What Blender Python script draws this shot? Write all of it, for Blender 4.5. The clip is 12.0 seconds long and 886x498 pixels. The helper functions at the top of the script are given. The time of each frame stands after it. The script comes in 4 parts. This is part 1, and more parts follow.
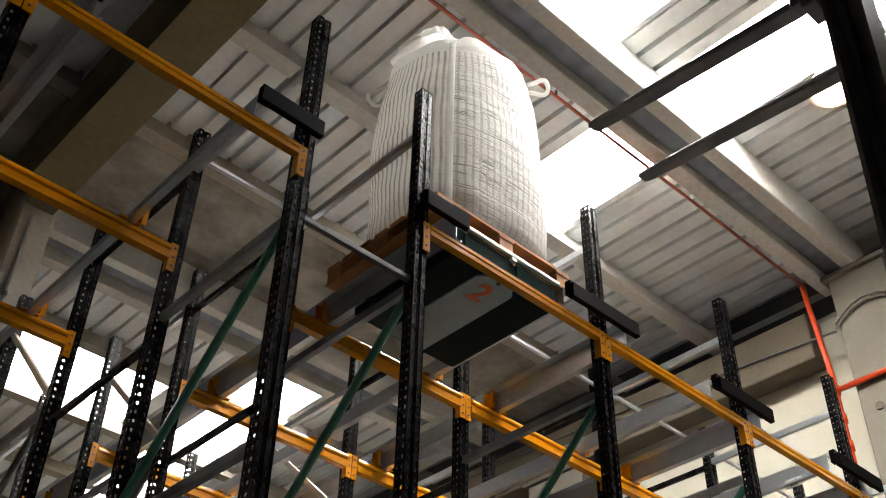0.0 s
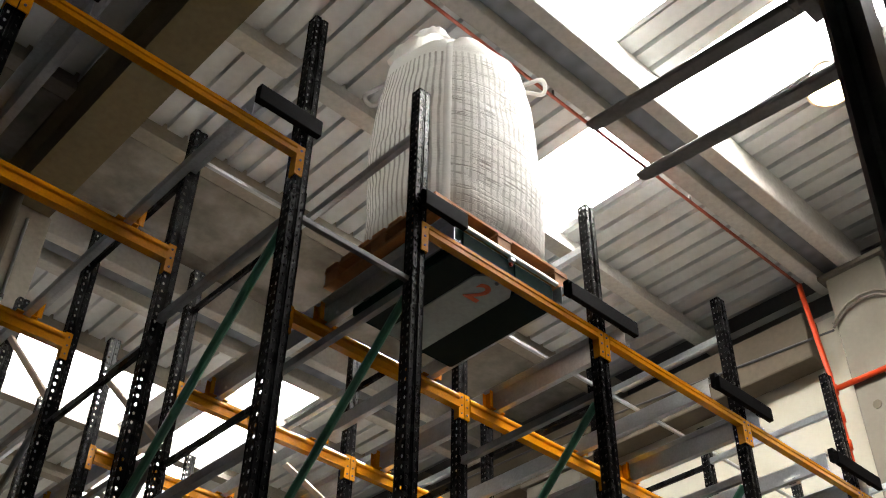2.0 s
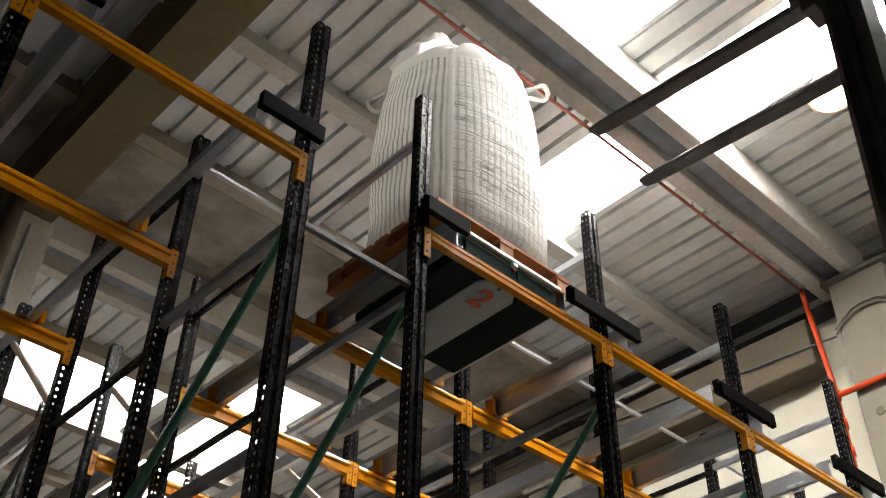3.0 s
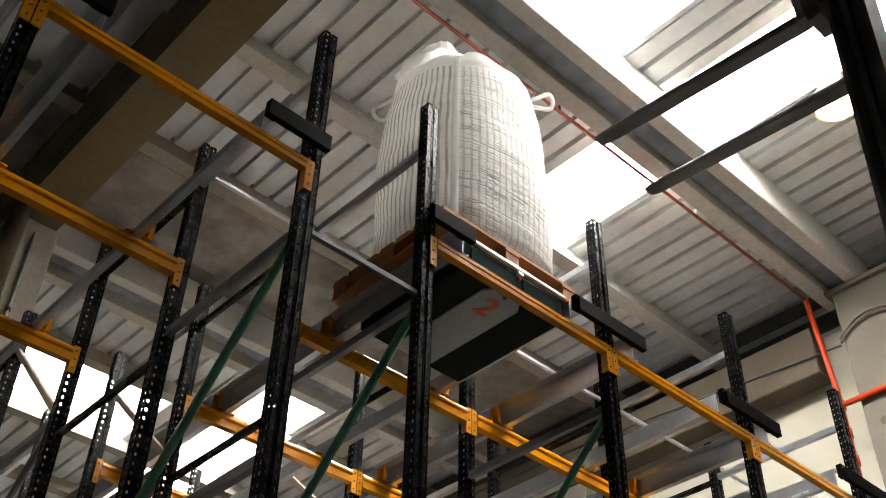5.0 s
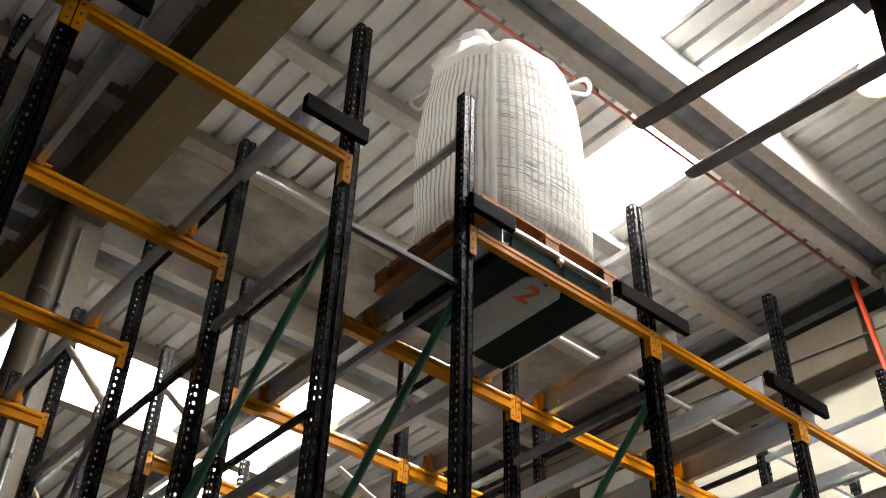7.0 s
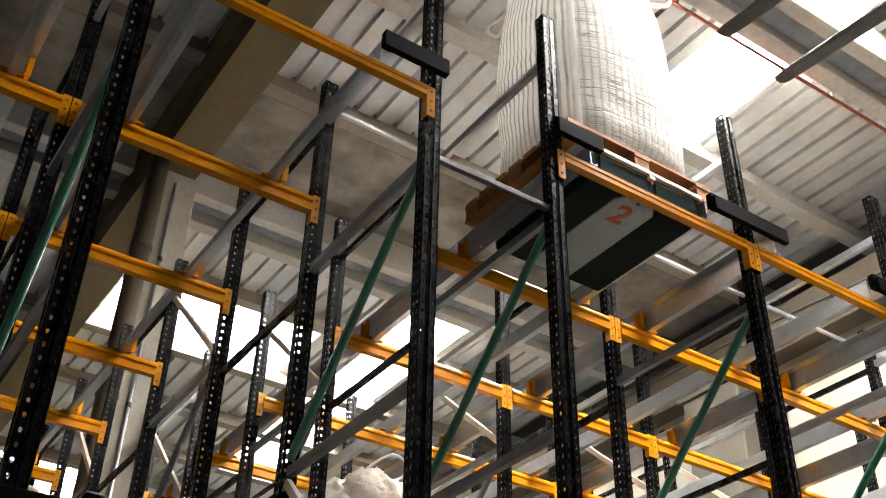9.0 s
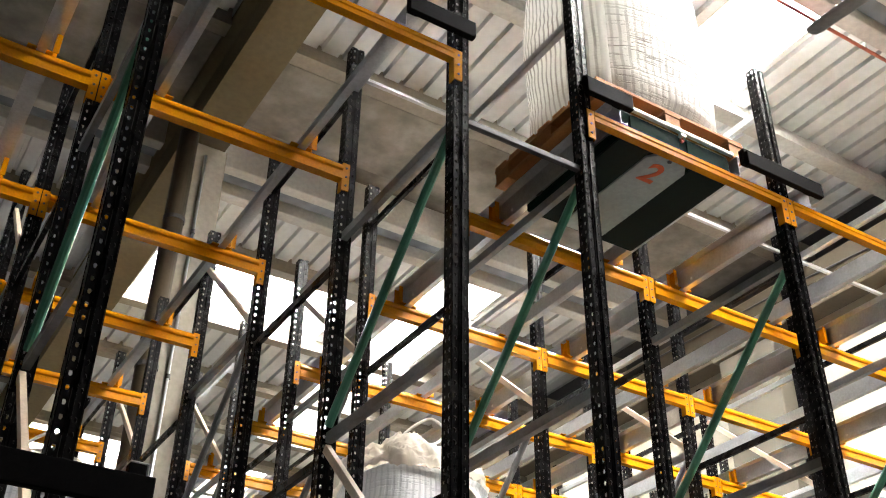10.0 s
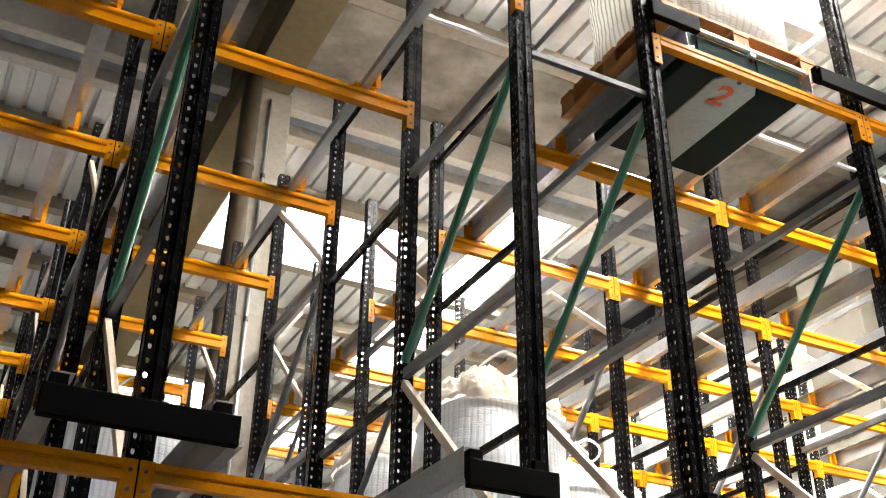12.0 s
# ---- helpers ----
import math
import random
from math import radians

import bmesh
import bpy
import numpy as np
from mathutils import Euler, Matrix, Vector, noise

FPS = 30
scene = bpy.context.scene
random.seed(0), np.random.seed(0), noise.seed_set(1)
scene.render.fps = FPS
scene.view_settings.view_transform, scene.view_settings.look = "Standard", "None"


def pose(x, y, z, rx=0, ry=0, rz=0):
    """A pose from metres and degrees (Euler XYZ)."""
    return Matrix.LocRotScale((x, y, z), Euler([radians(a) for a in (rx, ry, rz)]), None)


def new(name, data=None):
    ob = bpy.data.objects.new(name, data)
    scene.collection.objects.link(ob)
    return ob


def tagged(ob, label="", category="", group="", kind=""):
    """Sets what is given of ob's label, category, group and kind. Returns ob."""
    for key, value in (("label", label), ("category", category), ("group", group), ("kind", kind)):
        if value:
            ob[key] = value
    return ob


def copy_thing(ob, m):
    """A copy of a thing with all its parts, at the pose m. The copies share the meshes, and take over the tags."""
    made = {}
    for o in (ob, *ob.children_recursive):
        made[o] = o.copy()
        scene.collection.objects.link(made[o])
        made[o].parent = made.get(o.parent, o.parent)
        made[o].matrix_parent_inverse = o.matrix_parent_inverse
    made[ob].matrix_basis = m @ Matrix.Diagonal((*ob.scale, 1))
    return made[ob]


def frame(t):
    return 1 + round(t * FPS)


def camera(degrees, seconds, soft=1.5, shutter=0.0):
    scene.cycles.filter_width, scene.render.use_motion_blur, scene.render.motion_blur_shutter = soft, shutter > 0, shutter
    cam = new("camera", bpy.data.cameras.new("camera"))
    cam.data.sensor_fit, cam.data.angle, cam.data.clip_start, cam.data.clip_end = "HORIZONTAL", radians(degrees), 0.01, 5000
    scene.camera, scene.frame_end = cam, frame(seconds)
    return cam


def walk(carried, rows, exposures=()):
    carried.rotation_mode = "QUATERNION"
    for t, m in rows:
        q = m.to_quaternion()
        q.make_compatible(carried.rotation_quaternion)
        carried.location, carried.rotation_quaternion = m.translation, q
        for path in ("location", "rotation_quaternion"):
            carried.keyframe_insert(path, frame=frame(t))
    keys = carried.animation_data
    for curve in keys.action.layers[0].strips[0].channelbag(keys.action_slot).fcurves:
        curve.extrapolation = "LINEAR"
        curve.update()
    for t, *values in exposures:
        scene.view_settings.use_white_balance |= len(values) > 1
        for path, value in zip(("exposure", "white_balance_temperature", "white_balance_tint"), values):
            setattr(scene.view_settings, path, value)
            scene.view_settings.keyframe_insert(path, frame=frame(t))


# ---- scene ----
cam = camera(45.66, 12.0, soft=1.1)
PATH = [  # seconds, x, y, z, pitch, roll, yaw
    (0.0, 0.035, 0.145, 1.602, 39.30, -1.19, -43.06),
    (0.5, 0.043, 0.167, 1.602, 39.23, -1.09, -43.16),
    (1.0, 0.040, 0.165, 1.601, 39.32, -1.07, -43.03),
    (1.5, 0.039, 0.164, 1.600, 39.41, -0.83, -43.03),
    (2.0, 0.036, 0.163, 1.602, 39.38, -0.87, -43.07),
    (2.5, 0.038, 0.161, 1.601, 39.53, -0.82, -43.12),
    (3.0, 0.036, 0.167, 1.600, 39.72, -0.96, -43.00),
    (5.0, 0.020, 0.176, 1.598, 40.17, -1.11, -42.95),
    (5.5, 0.014, 0.171, 1.600, 40.29, -1.55, -42.72),
    (6.0, 0.010, 0.167, 1.601, 40.32, -1.46, -42.66),
    (6.5, 0.011, 0.156, 1.600, 40.04, -1.75, -41.94),
    (7.0, 0.012, 0.151, 1.602, 39.34, -1.51, -40.32),
    (9.0, -0.012, 0.147, 1.590, 35.36, -1.08, -33.96),
    (9.5, -0.033, 0.140, 1.594, 34.07, -0.75, -32.57),
    (10.0, -0.015, 0.154, 1.585, 33.46, -0.69, -31.68),
    (10.5, -0.017, 0.153, 1.585, 32.25, -0.95, -30.22),
    (11.0, -0.009, 0.149, 1.584, 29.87, -0.56, -27.95),
    (11.5, 0.000, 0.172, 1.588, 30.09, -0.28, -27.95),
    (12.0, -0.024, 0.147, 1.576, 29.87, -0.62, -27.26),
]
walk(cam, [(t, pose(x, y, z, 90 + p, r, w)) for t, x, y, z, p, r, w in PATH],
     [(0, 0.6), (6.0, 0.64), (7.5, 0.95), (9.5, 1.56), (12.0, 2.34)])

# ---- world and light ----
world = bpy.data.worlds.new("sky")
scene.world = world
world.use_nodes = True
wn = world.node_tree.nodes
sky = wn.new("ShaderNodeTexSky")
sky.sky_type, sky.sun_disc = "NISHITA", False
sky.sun_elevation, sky.sun_rotation = radians(50), radians(200)
world.node_tree.links.new(sky.outputs[0], wn["Background"].inputs[0])
wn["Background"].inputs[1].default_value = 0.1

FAR_SKYLIGHT = 22.0   # the same, over the far bays
SKYLIGHT = 46.0   # glow of the milky roof panels under an overcast sky


# ---- materials ----
def material(name, colour, rough=0.5, metal=0.0, second=None, scale=6.0, detail=40.0, bump=0.1, spec=0.5, amount=0.5, grainy=0.35):
    """Base colour varied at two scales, with fine relief."""
    m = bpy.data.materials.new(name)
    m.use_nodes = True
    n, l = m.node_tree.nodes, m.node_tree.links
    b = n["Principled BSDF"]
    co = n.new("ShaderNodeTexCoord")
    info = n.new("ShaderNodeObjectInfo")
    shift = n.new("ShaderNodeVectorMath")
    shift.operation = "ADD"
    l.new(co.outputs["Object"], shift.inputs[0])
    l.new(info.outputs["Random"], shift.inputs[1])
    big, fine = n.new("ShaderNodeTexNoise"), n.new("ShaderNodeTexNoise")
    big.inputs["Scale"].default_value, big.inputs["Detail"].default_value = scale, 6
    fine.inputs["Scale"].default_value, fine.inputs["Detail"].default_value = detail, 4
    for t in (big, fine):
        l.new(shift.outputs[0], t.inputs["Vector"])
    ramp = n.new("ShaderNodeMapRange")
    ramp.inputs[1].default_value, ramp.inputs[2].default_value = 0.35, 0.7
    l.new(big.outputs[0], ramp.inputs[0])
    mix = n.new("ShaderNodeMix")
    mix.data_type = "RGBA"
    second = second or [c * 0.72 for c in colour]
    mix.inputs[6].default_value = (*colour, 1)
    mix.inputs[7].default_value = (*second, 1)
    scaled = n.new("ShaderNodeMath")
    scaled.operation = "MULTIPLY"
    scaled.inputs[1].default_value = amount
    l.new(ramp.outputs[0], scaled.inputs[0])
    l.new(scaled.outputs[0], mix.inputs[0])
    grain = n.new("ShaderNodeMix")
    grain.data_type, grain.blend_type = "RGBA", "MULTIPLY"
    grain.inputs[0].default_value = grainy
    l.new(mix.outputs[2], grain.inputs[6])
    fr = n.new("ShaderNodeMapRange")
    fr.inputs[1].default_value, fr.inputs[2].default_value, fr.inputs[3].default_value = 0.3, 0.7, 0.5
    l.new(fine.outputs[0], fr.inputs[0])
    l.new(fr.outputs[0], grain.inputs[7])
    l.new(grain.outputs[2], b.inputs["Base Color"])
    rr = n.new("ShaderNodeMapRange")
    rr.inputs[3].default_value, rr.inputs[4].default_value = max(0.05, rough - 0.12), min(1, rough + 0.12)
    l.new(big.outputs[0], rr.inputs[0])
    l.new(rr.outputs[0], b.inputs["Roughness"])
    b.inputs["Metallic"].default_value = metal
    b.inputs["Specular IOR Level"].default_value = spec
    if bump:
        bp = n.new("ShaderNodeBump")
        bp.inputs["Strength"].default_value, bp.inputs["Distance"].default_value = bump, 0.004
        l.new(fine.outputs[0], bp.inputs["Height"])
        l.new(bp.outputs[0], b.inputs["Normal"])
    return m


BLACK = material("black_paint", (0.0055, 0.0055, 0.0065), 0.27, second=(0.009, 0.0085, 0.0085), scale=9, detail=120, bump=0.04, spec=0.1)
MATT_BLACK = material("matt_black_paint", (0.0035, 0.0035, 0.004), 0.62, second=(0.007, 0.0065, 0.006), scale=9, detail=120, bump=0.1, spec=0.015)
# pale colour for the glints of light around the punched holes
RIM = material("bare_punched_edge", (0.26, 0.25, 0.24), 0.4, 0.5, second=(0.06, 0.058, 0.055), scale=30, detail=120, bump=0.0)
ORANGE = material("orange_paint", (0.63, 0.238, 0.002), 0.2, second=(0.5, 0.165, 0.0015), scale=5, detail=90, bump=0.05, spec=0.45)
GALV = material("galvanised_steel", (0.60, 0.625, 0.65), 0.34, 0.85, second=(0.45, 0.47, 0.49), scale=9, detail=60, bump=0.06)
GREEN = material("green_paint", (0.05, 0.23, 0.145), 0.35, second=(0.08, 0.29, 0.2), scale=4, detail=80, bump=0.04)
DULL = material("dull_zinc", (0.26, 0.27, 0.28), 0.38, 0.75, second=(0.15, 0.155, 0.16), scale=9, detail=60, bump=0.08)
# cream of the lamp housing; on braces it stands for warm light on zinc
CREAM = material("cream_primer", (0.78, 0.64, 0.5), 0.5, second=(0.68, 0.54, 0.41), scale=6, detail=80, bump=0.05)
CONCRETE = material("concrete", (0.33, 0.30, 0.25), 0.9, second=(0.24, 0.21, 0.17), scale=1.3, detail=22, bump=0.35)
# beige taken darker, in place of the shade on the side-wall piers
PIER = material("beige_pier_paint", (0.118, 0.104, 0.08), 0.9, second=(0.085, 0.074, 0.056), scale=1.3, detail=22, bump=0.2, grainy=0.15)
# concrete made paler, with the skylights' glow put into its colour
SKYLIT_CONCRETE = material("pale_concrete", (0.54, 0.53, 0.50), 0.9, second=(0.40, 0.37, 0.32), scale=1.1, detail=20, bump=0.3)
# brown concrete darkened in place of the shade at the wall head
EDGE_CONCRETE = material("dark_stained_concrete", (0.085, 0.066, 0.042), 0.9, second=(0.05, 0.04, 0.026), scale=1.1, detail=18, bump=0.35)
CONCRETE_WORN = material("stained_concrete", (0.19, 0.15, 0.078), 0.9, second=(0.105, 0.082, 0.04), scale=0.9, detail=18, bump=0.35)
SLAB = material("water_stained_concrete", (0.33, 0.31, 0.27), 0.85, second=(0.09, 0.078, 0.06), scale=2.0, detail=14, bump=0.25, amount=0.85)
DECK = material("grey_roof_sheet", (0.66, 0.675, 0.68), 0.45, 0.15, second=(0.36, 0.36, 0.35), scale=1.6, detail=12, bump=0.05, amount=0.35, grainy=0.2)
DARKMETAL = material("dark_metal", (0.06, 0.06, 0.065), 0.6, second=(0.1, 0.095, 0.09), scale=2, detail=30, bump=0.15)
GUTTER = material("zinc_gutter", (0.26, 0.29, 0.33), 0.6, 0.3, second=(0.11, 0.12, 0.135), scale=5, detail=20, bump=0.2, amount=0.8)
OLDWALL = material("bare_block_wall", (0.27, 0.25, 0.22), 0.9, second=(0.2, 0.185, 0.16), scale=0.8, detail=25, bump=0.2)
DARKWALL = material("sooty_block_wall", (0.1, 0.092, 0.078), 0.9, second=(0.07, 0.063, 0.053), scale=0.8, detail=25, bump=0.2)
WALLPAINT = material("cream_wall_paint", (0.36, 0.335, 0.27), 0.85, second=(0.3, 0.275, 0.215), scale=0.8, detail=25, bump=0.05, grainy=0.08)
FLOOR = material("floor_concrete", (0.06, 0.056, 0.052), 0.6, second=(0.042, 0.04, 0.037), scale=0.7, detail=15, bump=0.15)
WOOD = material("pallet_wood", (0.46, 0.185, 0.05), 0.75, second=(0.26, 0.098, 0.027), scale=7, detail=70, bump=0.4)
PIPE_RED = material("dusty_red_paint", (0.33, 0.05, 0.025), 0.55, second=(0.45, 0.1, 0.04), scale=3, detail=50, bump=0.05)
PIPE_BROWN = material("brown_pipe_paint", (0.06, 0.043, 0.025), 0.5, second=(0.036, 0.026, 0.015), scale=3, detail=40, bump=0.1, spec=0.3)
RED = material("red_pipe_paint", (0.42, 0.04, 0.006), 0.45, second=(0.3, 0.026, 0.005), scale=4, detail=50, bump=0.05, spec=0.2)
SHUTTLE_GREEN = material("dark_green_enamel", (0.0006, 0.012, 0.0075), 0.62, second=(0.001, 0.018, 0.012), scale=5, detail=60, bump=0.05, spec=0.015)
SHUTTLE_DARK = material("charcoal_plate", (0.003, 0.011, 0.009), 0.5, second=(0.01, 0.016, 0.015), scale=5, detail=60, bump=0.05, spec=0.1)
PLATE = material("grey_underplate", (0.40, 0.44, 0.42), 0.5, second=(0.34, 0.35, 0.34), scale=4, detail=40, bump=0.05)
SILVER = material("bare_aluminium", (0.75, 0.77, 0.78), 0.35, 0.7, second=(0.6, 0.62, 0.63), scale=6, detail=50, bump=0.05)
SIGN_RED = material("red_number_paint", (0.72, 0.12, 0.03), 0.5, second=(0.6, 0.1, 0.03), bump=0.02)
MAST = material("dark_grey_mast_paint", (0.26, 0.245, 0.24), 0.35, second=(0.15, 0.14, 0.138), scale=5, detail=60, bump=0.08)
FORK = material("worn_dark_steel", (0.28, 0.28, 0.285), 0.5, 0.2, second=(0.17, 0.165, 0.16), scale=6, detail=50, bump=0.15)
STRAP = material("white_webbing", (0.8, 0.79, 0.76), 0.8, second=(0.7, 0.69, 0.65), scale=10, detail=200, bump=0.3)


def bag_material(name, light, line, pitch=0.052, depth=0.7, seam=None):
    """Woven fabric with dark vertical threads, running by the mesh's own lengths."""
    m = bpy.data.materials.new(name)
    m.use_nodes = True
    n, l = m.node_tree.nodes, m.node_tree.links
    b = n["Principled BSDF"]
    uv = n.new("ShaderNodeUVMap")
    sep = n.new("ShaderNodeSeparateXYZ")
    l.new(uv.outputs[0], sep.inputs[0])
    wob = n.new("ShaderNodeTexNoise")
    wob.inputs["Scale"].default_value = 5.0
    l.new(uv.outputs[0], wob.inputs["Vector"])

    def math_node(op, a, bb):
        k = n.new("ShaderNodeMath")
        k.operation = op
        for i, v in enumerate((a, bb)):
            if isinstance(v, (int, float)):
                k.inputs[i].default_value = v
            else:
                l.new(v, k.inputs[i])
        return k.outputs[0]

    def smooth(v, lo, hi):
        k = n.new("ShaderNodeMapRange")
        k.interpolation_type = "SMOOTHSTEP"
        k.inputs[1].default_value, k.inputs[2].default_value = lo, hi
        l.new(v, k.inputs[0])
        return k.outputs[0]

    u = math_node("ADD", sep.outputs[0], math_node("MULTIPLY", wob.outputs[0], 0.02))
    saw = math_node("FRACT", math_node("DIVIDE", u, pitch), 0)
    tri = math_node("ABSOLUTE", math_node("SUBTRACT", saw, 0.5), 0)
    thread = smooth(tri, 0.22, 0.43)
    # creases across the weave, their shade drawn in as dark streaks
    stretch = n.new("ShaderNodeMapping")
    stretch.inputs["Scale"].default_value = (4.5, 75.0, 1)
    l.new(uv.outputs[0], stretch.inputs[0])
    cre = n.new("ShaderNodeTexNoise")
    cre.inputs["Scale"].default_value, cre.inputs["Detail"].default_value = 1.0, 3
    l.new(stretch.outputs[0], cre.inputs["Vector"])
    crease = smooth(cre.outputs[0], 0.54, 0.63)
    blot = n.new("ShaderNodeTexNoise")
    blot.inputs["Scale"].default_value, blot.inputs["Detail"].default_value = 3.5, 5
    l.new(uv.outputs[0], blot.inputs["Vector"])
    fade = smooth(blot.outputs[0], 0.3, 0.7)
    # long folds that run right round the sack, shaded by colour as well
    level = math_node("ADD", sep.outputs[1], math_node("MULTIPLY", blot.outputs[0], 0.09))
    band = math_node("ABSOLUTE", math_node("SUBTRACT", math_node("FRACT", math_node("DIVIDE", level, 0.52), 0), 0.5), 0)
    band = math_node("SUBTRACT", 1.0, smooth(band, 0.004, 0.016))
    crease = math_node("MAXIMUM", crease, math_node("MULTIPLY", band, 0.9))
    if seam is not None:   # one panel shows its threads, the one past the seam its creases
        past = smooth(sep.outputs[0], seam - 0.02, seam + 0.02)
        thread = math_node("MULTIPLY", thread, math_node("SUBTRACT", 1.0, math_node("MULTIPLY", past, 0.5)))
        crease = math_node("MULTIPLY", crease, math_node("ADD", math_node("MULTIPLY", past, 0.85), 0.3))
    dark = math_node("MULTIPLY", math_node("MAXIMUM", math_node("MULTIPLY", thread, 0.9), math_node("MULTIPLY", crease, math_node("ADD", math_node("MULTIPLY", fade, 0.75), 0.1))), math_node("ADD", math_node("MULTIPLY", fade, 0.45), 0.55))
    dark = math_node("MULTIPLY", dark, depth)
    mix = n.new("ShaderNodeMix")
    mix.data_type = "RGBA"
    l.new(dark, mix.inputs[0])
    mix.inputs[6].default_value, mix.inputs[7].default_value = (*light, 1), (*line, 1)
    if seam is not None:   # handling grime rubbed into the foot of the cloth
        grime = n.new("ShaderNodeMix")
        grime.data_type = "RGBA"
        low = math_node("SUBTRACT", 1.0, smooth(math_node("ADD", sep.outputs[1], math_node("MULTIPLY", blot.outputs[0], -0.3)), -0.08, 0.2))
        l.new(math_node("MULTIPLY", low, 0.6), grime.inputs[0])
        l.new(mix.outputs[2], grime.inputs[6])
        grime.inputs[7].default_value = (0.36, 0.32, 0.27, 1)
        mix = grime
    l.new(mix.outputs[2], b.inputs["Base Color"])
    b.inputs["Roughness"].default_value = 0.65
    bp = n.new("ShaderNodeBump")
    bp.inputs["Strength"].default_value, bp.inputs["Distance"].default_value = 0.6, 0.012
    h = math_node("SUBTRACT", 1.0, math_node("ADD", math_node("MULTIPLY", thread, 0.6), crease))
    l.new(h, bp.inputs["Height"])
    l.new(bp.outputs[0], b.inputs["Normal"])
    trans = n.new("ShaderNodeBsdfTranslucent")
    l.new(mix.outputs[2], trans.inputs[0])
    both = n.new("ShaderNodeMixShader")
    both.inputs[0].default_value = 0.45
    l.new(b.outputs[0], both.inputs[1])
    l.new(trans.outputs[0], both.inputs[2])
    l.new(both.outputs[0], n["Material Output"].inputs[0])
    return m


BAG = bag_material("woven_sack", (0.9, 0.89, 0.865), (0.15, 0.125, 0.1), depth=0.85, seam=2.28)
BAG_PLAIN = bag_material("plain_sack_cloth", (0.87, 0.86, 0.84), (0.8, 0.79, 0.77), 0.4, 0.0)
BAG_LINER = bag_material("beige_liner_cloth", (0.74, 0.675, 0.60), (0.68, 0.61, 0.53), 0.4, 0.0)
BAG_LOW = bag_material("woven_sack_blue", (0.74, 0.75, 0.77), (0.3, 0.31, 0.35), 0.045, 0.4)


def glow(name, colour, strength):
    m = bpy.data.materials.new(name)
    m.use_nodes = True
    n, l = m.node_tree.nodes, m.node_tree.links
    n.remove(n["Principled BSDF"])
    e = n.new("ShaderNodeEmission")
    e.inputs[0].default_value, e.inputs[1].default_value = (*colour, 1), strength
    l.new(e.outputs[0], n["Material Output"].inputs[0])
    return m


PANEL_GLOW = glow("milky_skylight_panel", (1.0, 0.974, 0.93), SKYLIGHT)
# far panels glow less, to balance the light at the back of the hall
FAR_GLOW = glow("dusty_skylight_panel", (1.0, 0.972, 0.925), FAR_SKYLIGHT)
LAMP_GLOW = glow("lamp_glass", (1.0, 0.72, 0.42), 30.0)


# ---- mesh helpers ----
def mesh_from(bm, name, mat):
    me = bpy.data.meshes.new(name)
    bm.normal_update()
    bm.to_mesh(me)
    bm.free()
    me.materials.append(mat)
    return me


def thing(name, label, category, group="", kind="", at=(0, 0, 0)):
    ob = new(name)
    ob.location = at
    return tagged(ob, label, category, group, kind)


def part(name, bm, mat, parent, label="", smooth=False):
    me = bm if isinstance(bm, bpy.types.Mesh) else mesh_from(bm, name, mat)
    ob = new(name, me)
    ob.parent = parent
    if smooth:
        me.polygons.foreach_set("use_smooth", [True] * len(me.polygons))
    if label:
        ob["label"] = label
    return ob


def solid(name, bm, mat, label, category="", group="", kind="", smooth=False):
    """A thing that is one mesh."""
    ob = new(name, mesh_from(bm, name, mat))
    if smooth:
        ob.data.polygons.foreach_set("use_smooth", [True] * len(ob.data.polygons))
    return tagged(ob, label, category, group, kind)


def box(x0, x1, y0, y1, z0, z1, bevel=0.0, bm=None):
    out = bm or bmesh.new()
    vs = [out.verts.new((x, y, z)) for x in (x0, x1) for y in (y0, y1) for z in (z0, z1)]
    fs = [out.faces.new([vs[i] for i in q]) for q in ((0, 1, 3, 2), (4, 6, 7, 5), (0, 4, 5, 1), (2, 3, 7, 6), (0, 2, 6, 4), (1, 5, 7, 3))]
    if bevel:
        edges = list({e for f in fs for e in f.edges})
        bmesh.ops.bevel(out, geom=edges, offset=bevel, segments=2, affect="EDGES", profile=0.5)
    return out


def sweep(profile, start, end, up=(0, 0, 1), bm=None):
    """A closed profile of (side, up) drawn straight from start to end."""
    out = bm or bmesh.new()
    a, b = Vector(start), Vector(end)
    d = (b - a).normalized()
    side = d.cross(Vector(up)).normalized()
    top = side.cross(d)
    r0 = [out.verts.new(a + side * s + top * u) for s, u in profile]
    r1 = [out.verts.new(b + side * s + top * u) for s, u in profile]
    k = len(profile)
    for i in range(k):
        out.faces.new((r0[i], r0[(i + 1) % k], r1[(i + 1) % k], r1[i]))
    out.faces.new(list(reversed(r0)))
    out.faces.new(r1)
    bmesh.ops.recalc_face_normals(out, faces=out.faces)
    return out


def channel(w, h, t):
    """An open channel profile: back at -w/2, lips towards +w/2."""
    return [(-w / 2, -h / 2), (w / 2, -h / 2), (w / 2, -h / 2 + t), (-w / 2 + t, -h / 2 + t), (-w / 2 + t, h / 2 - t), (w / 2, h / 2 - t), (w / 2, h / 2), (-w / 2, h / 2)]


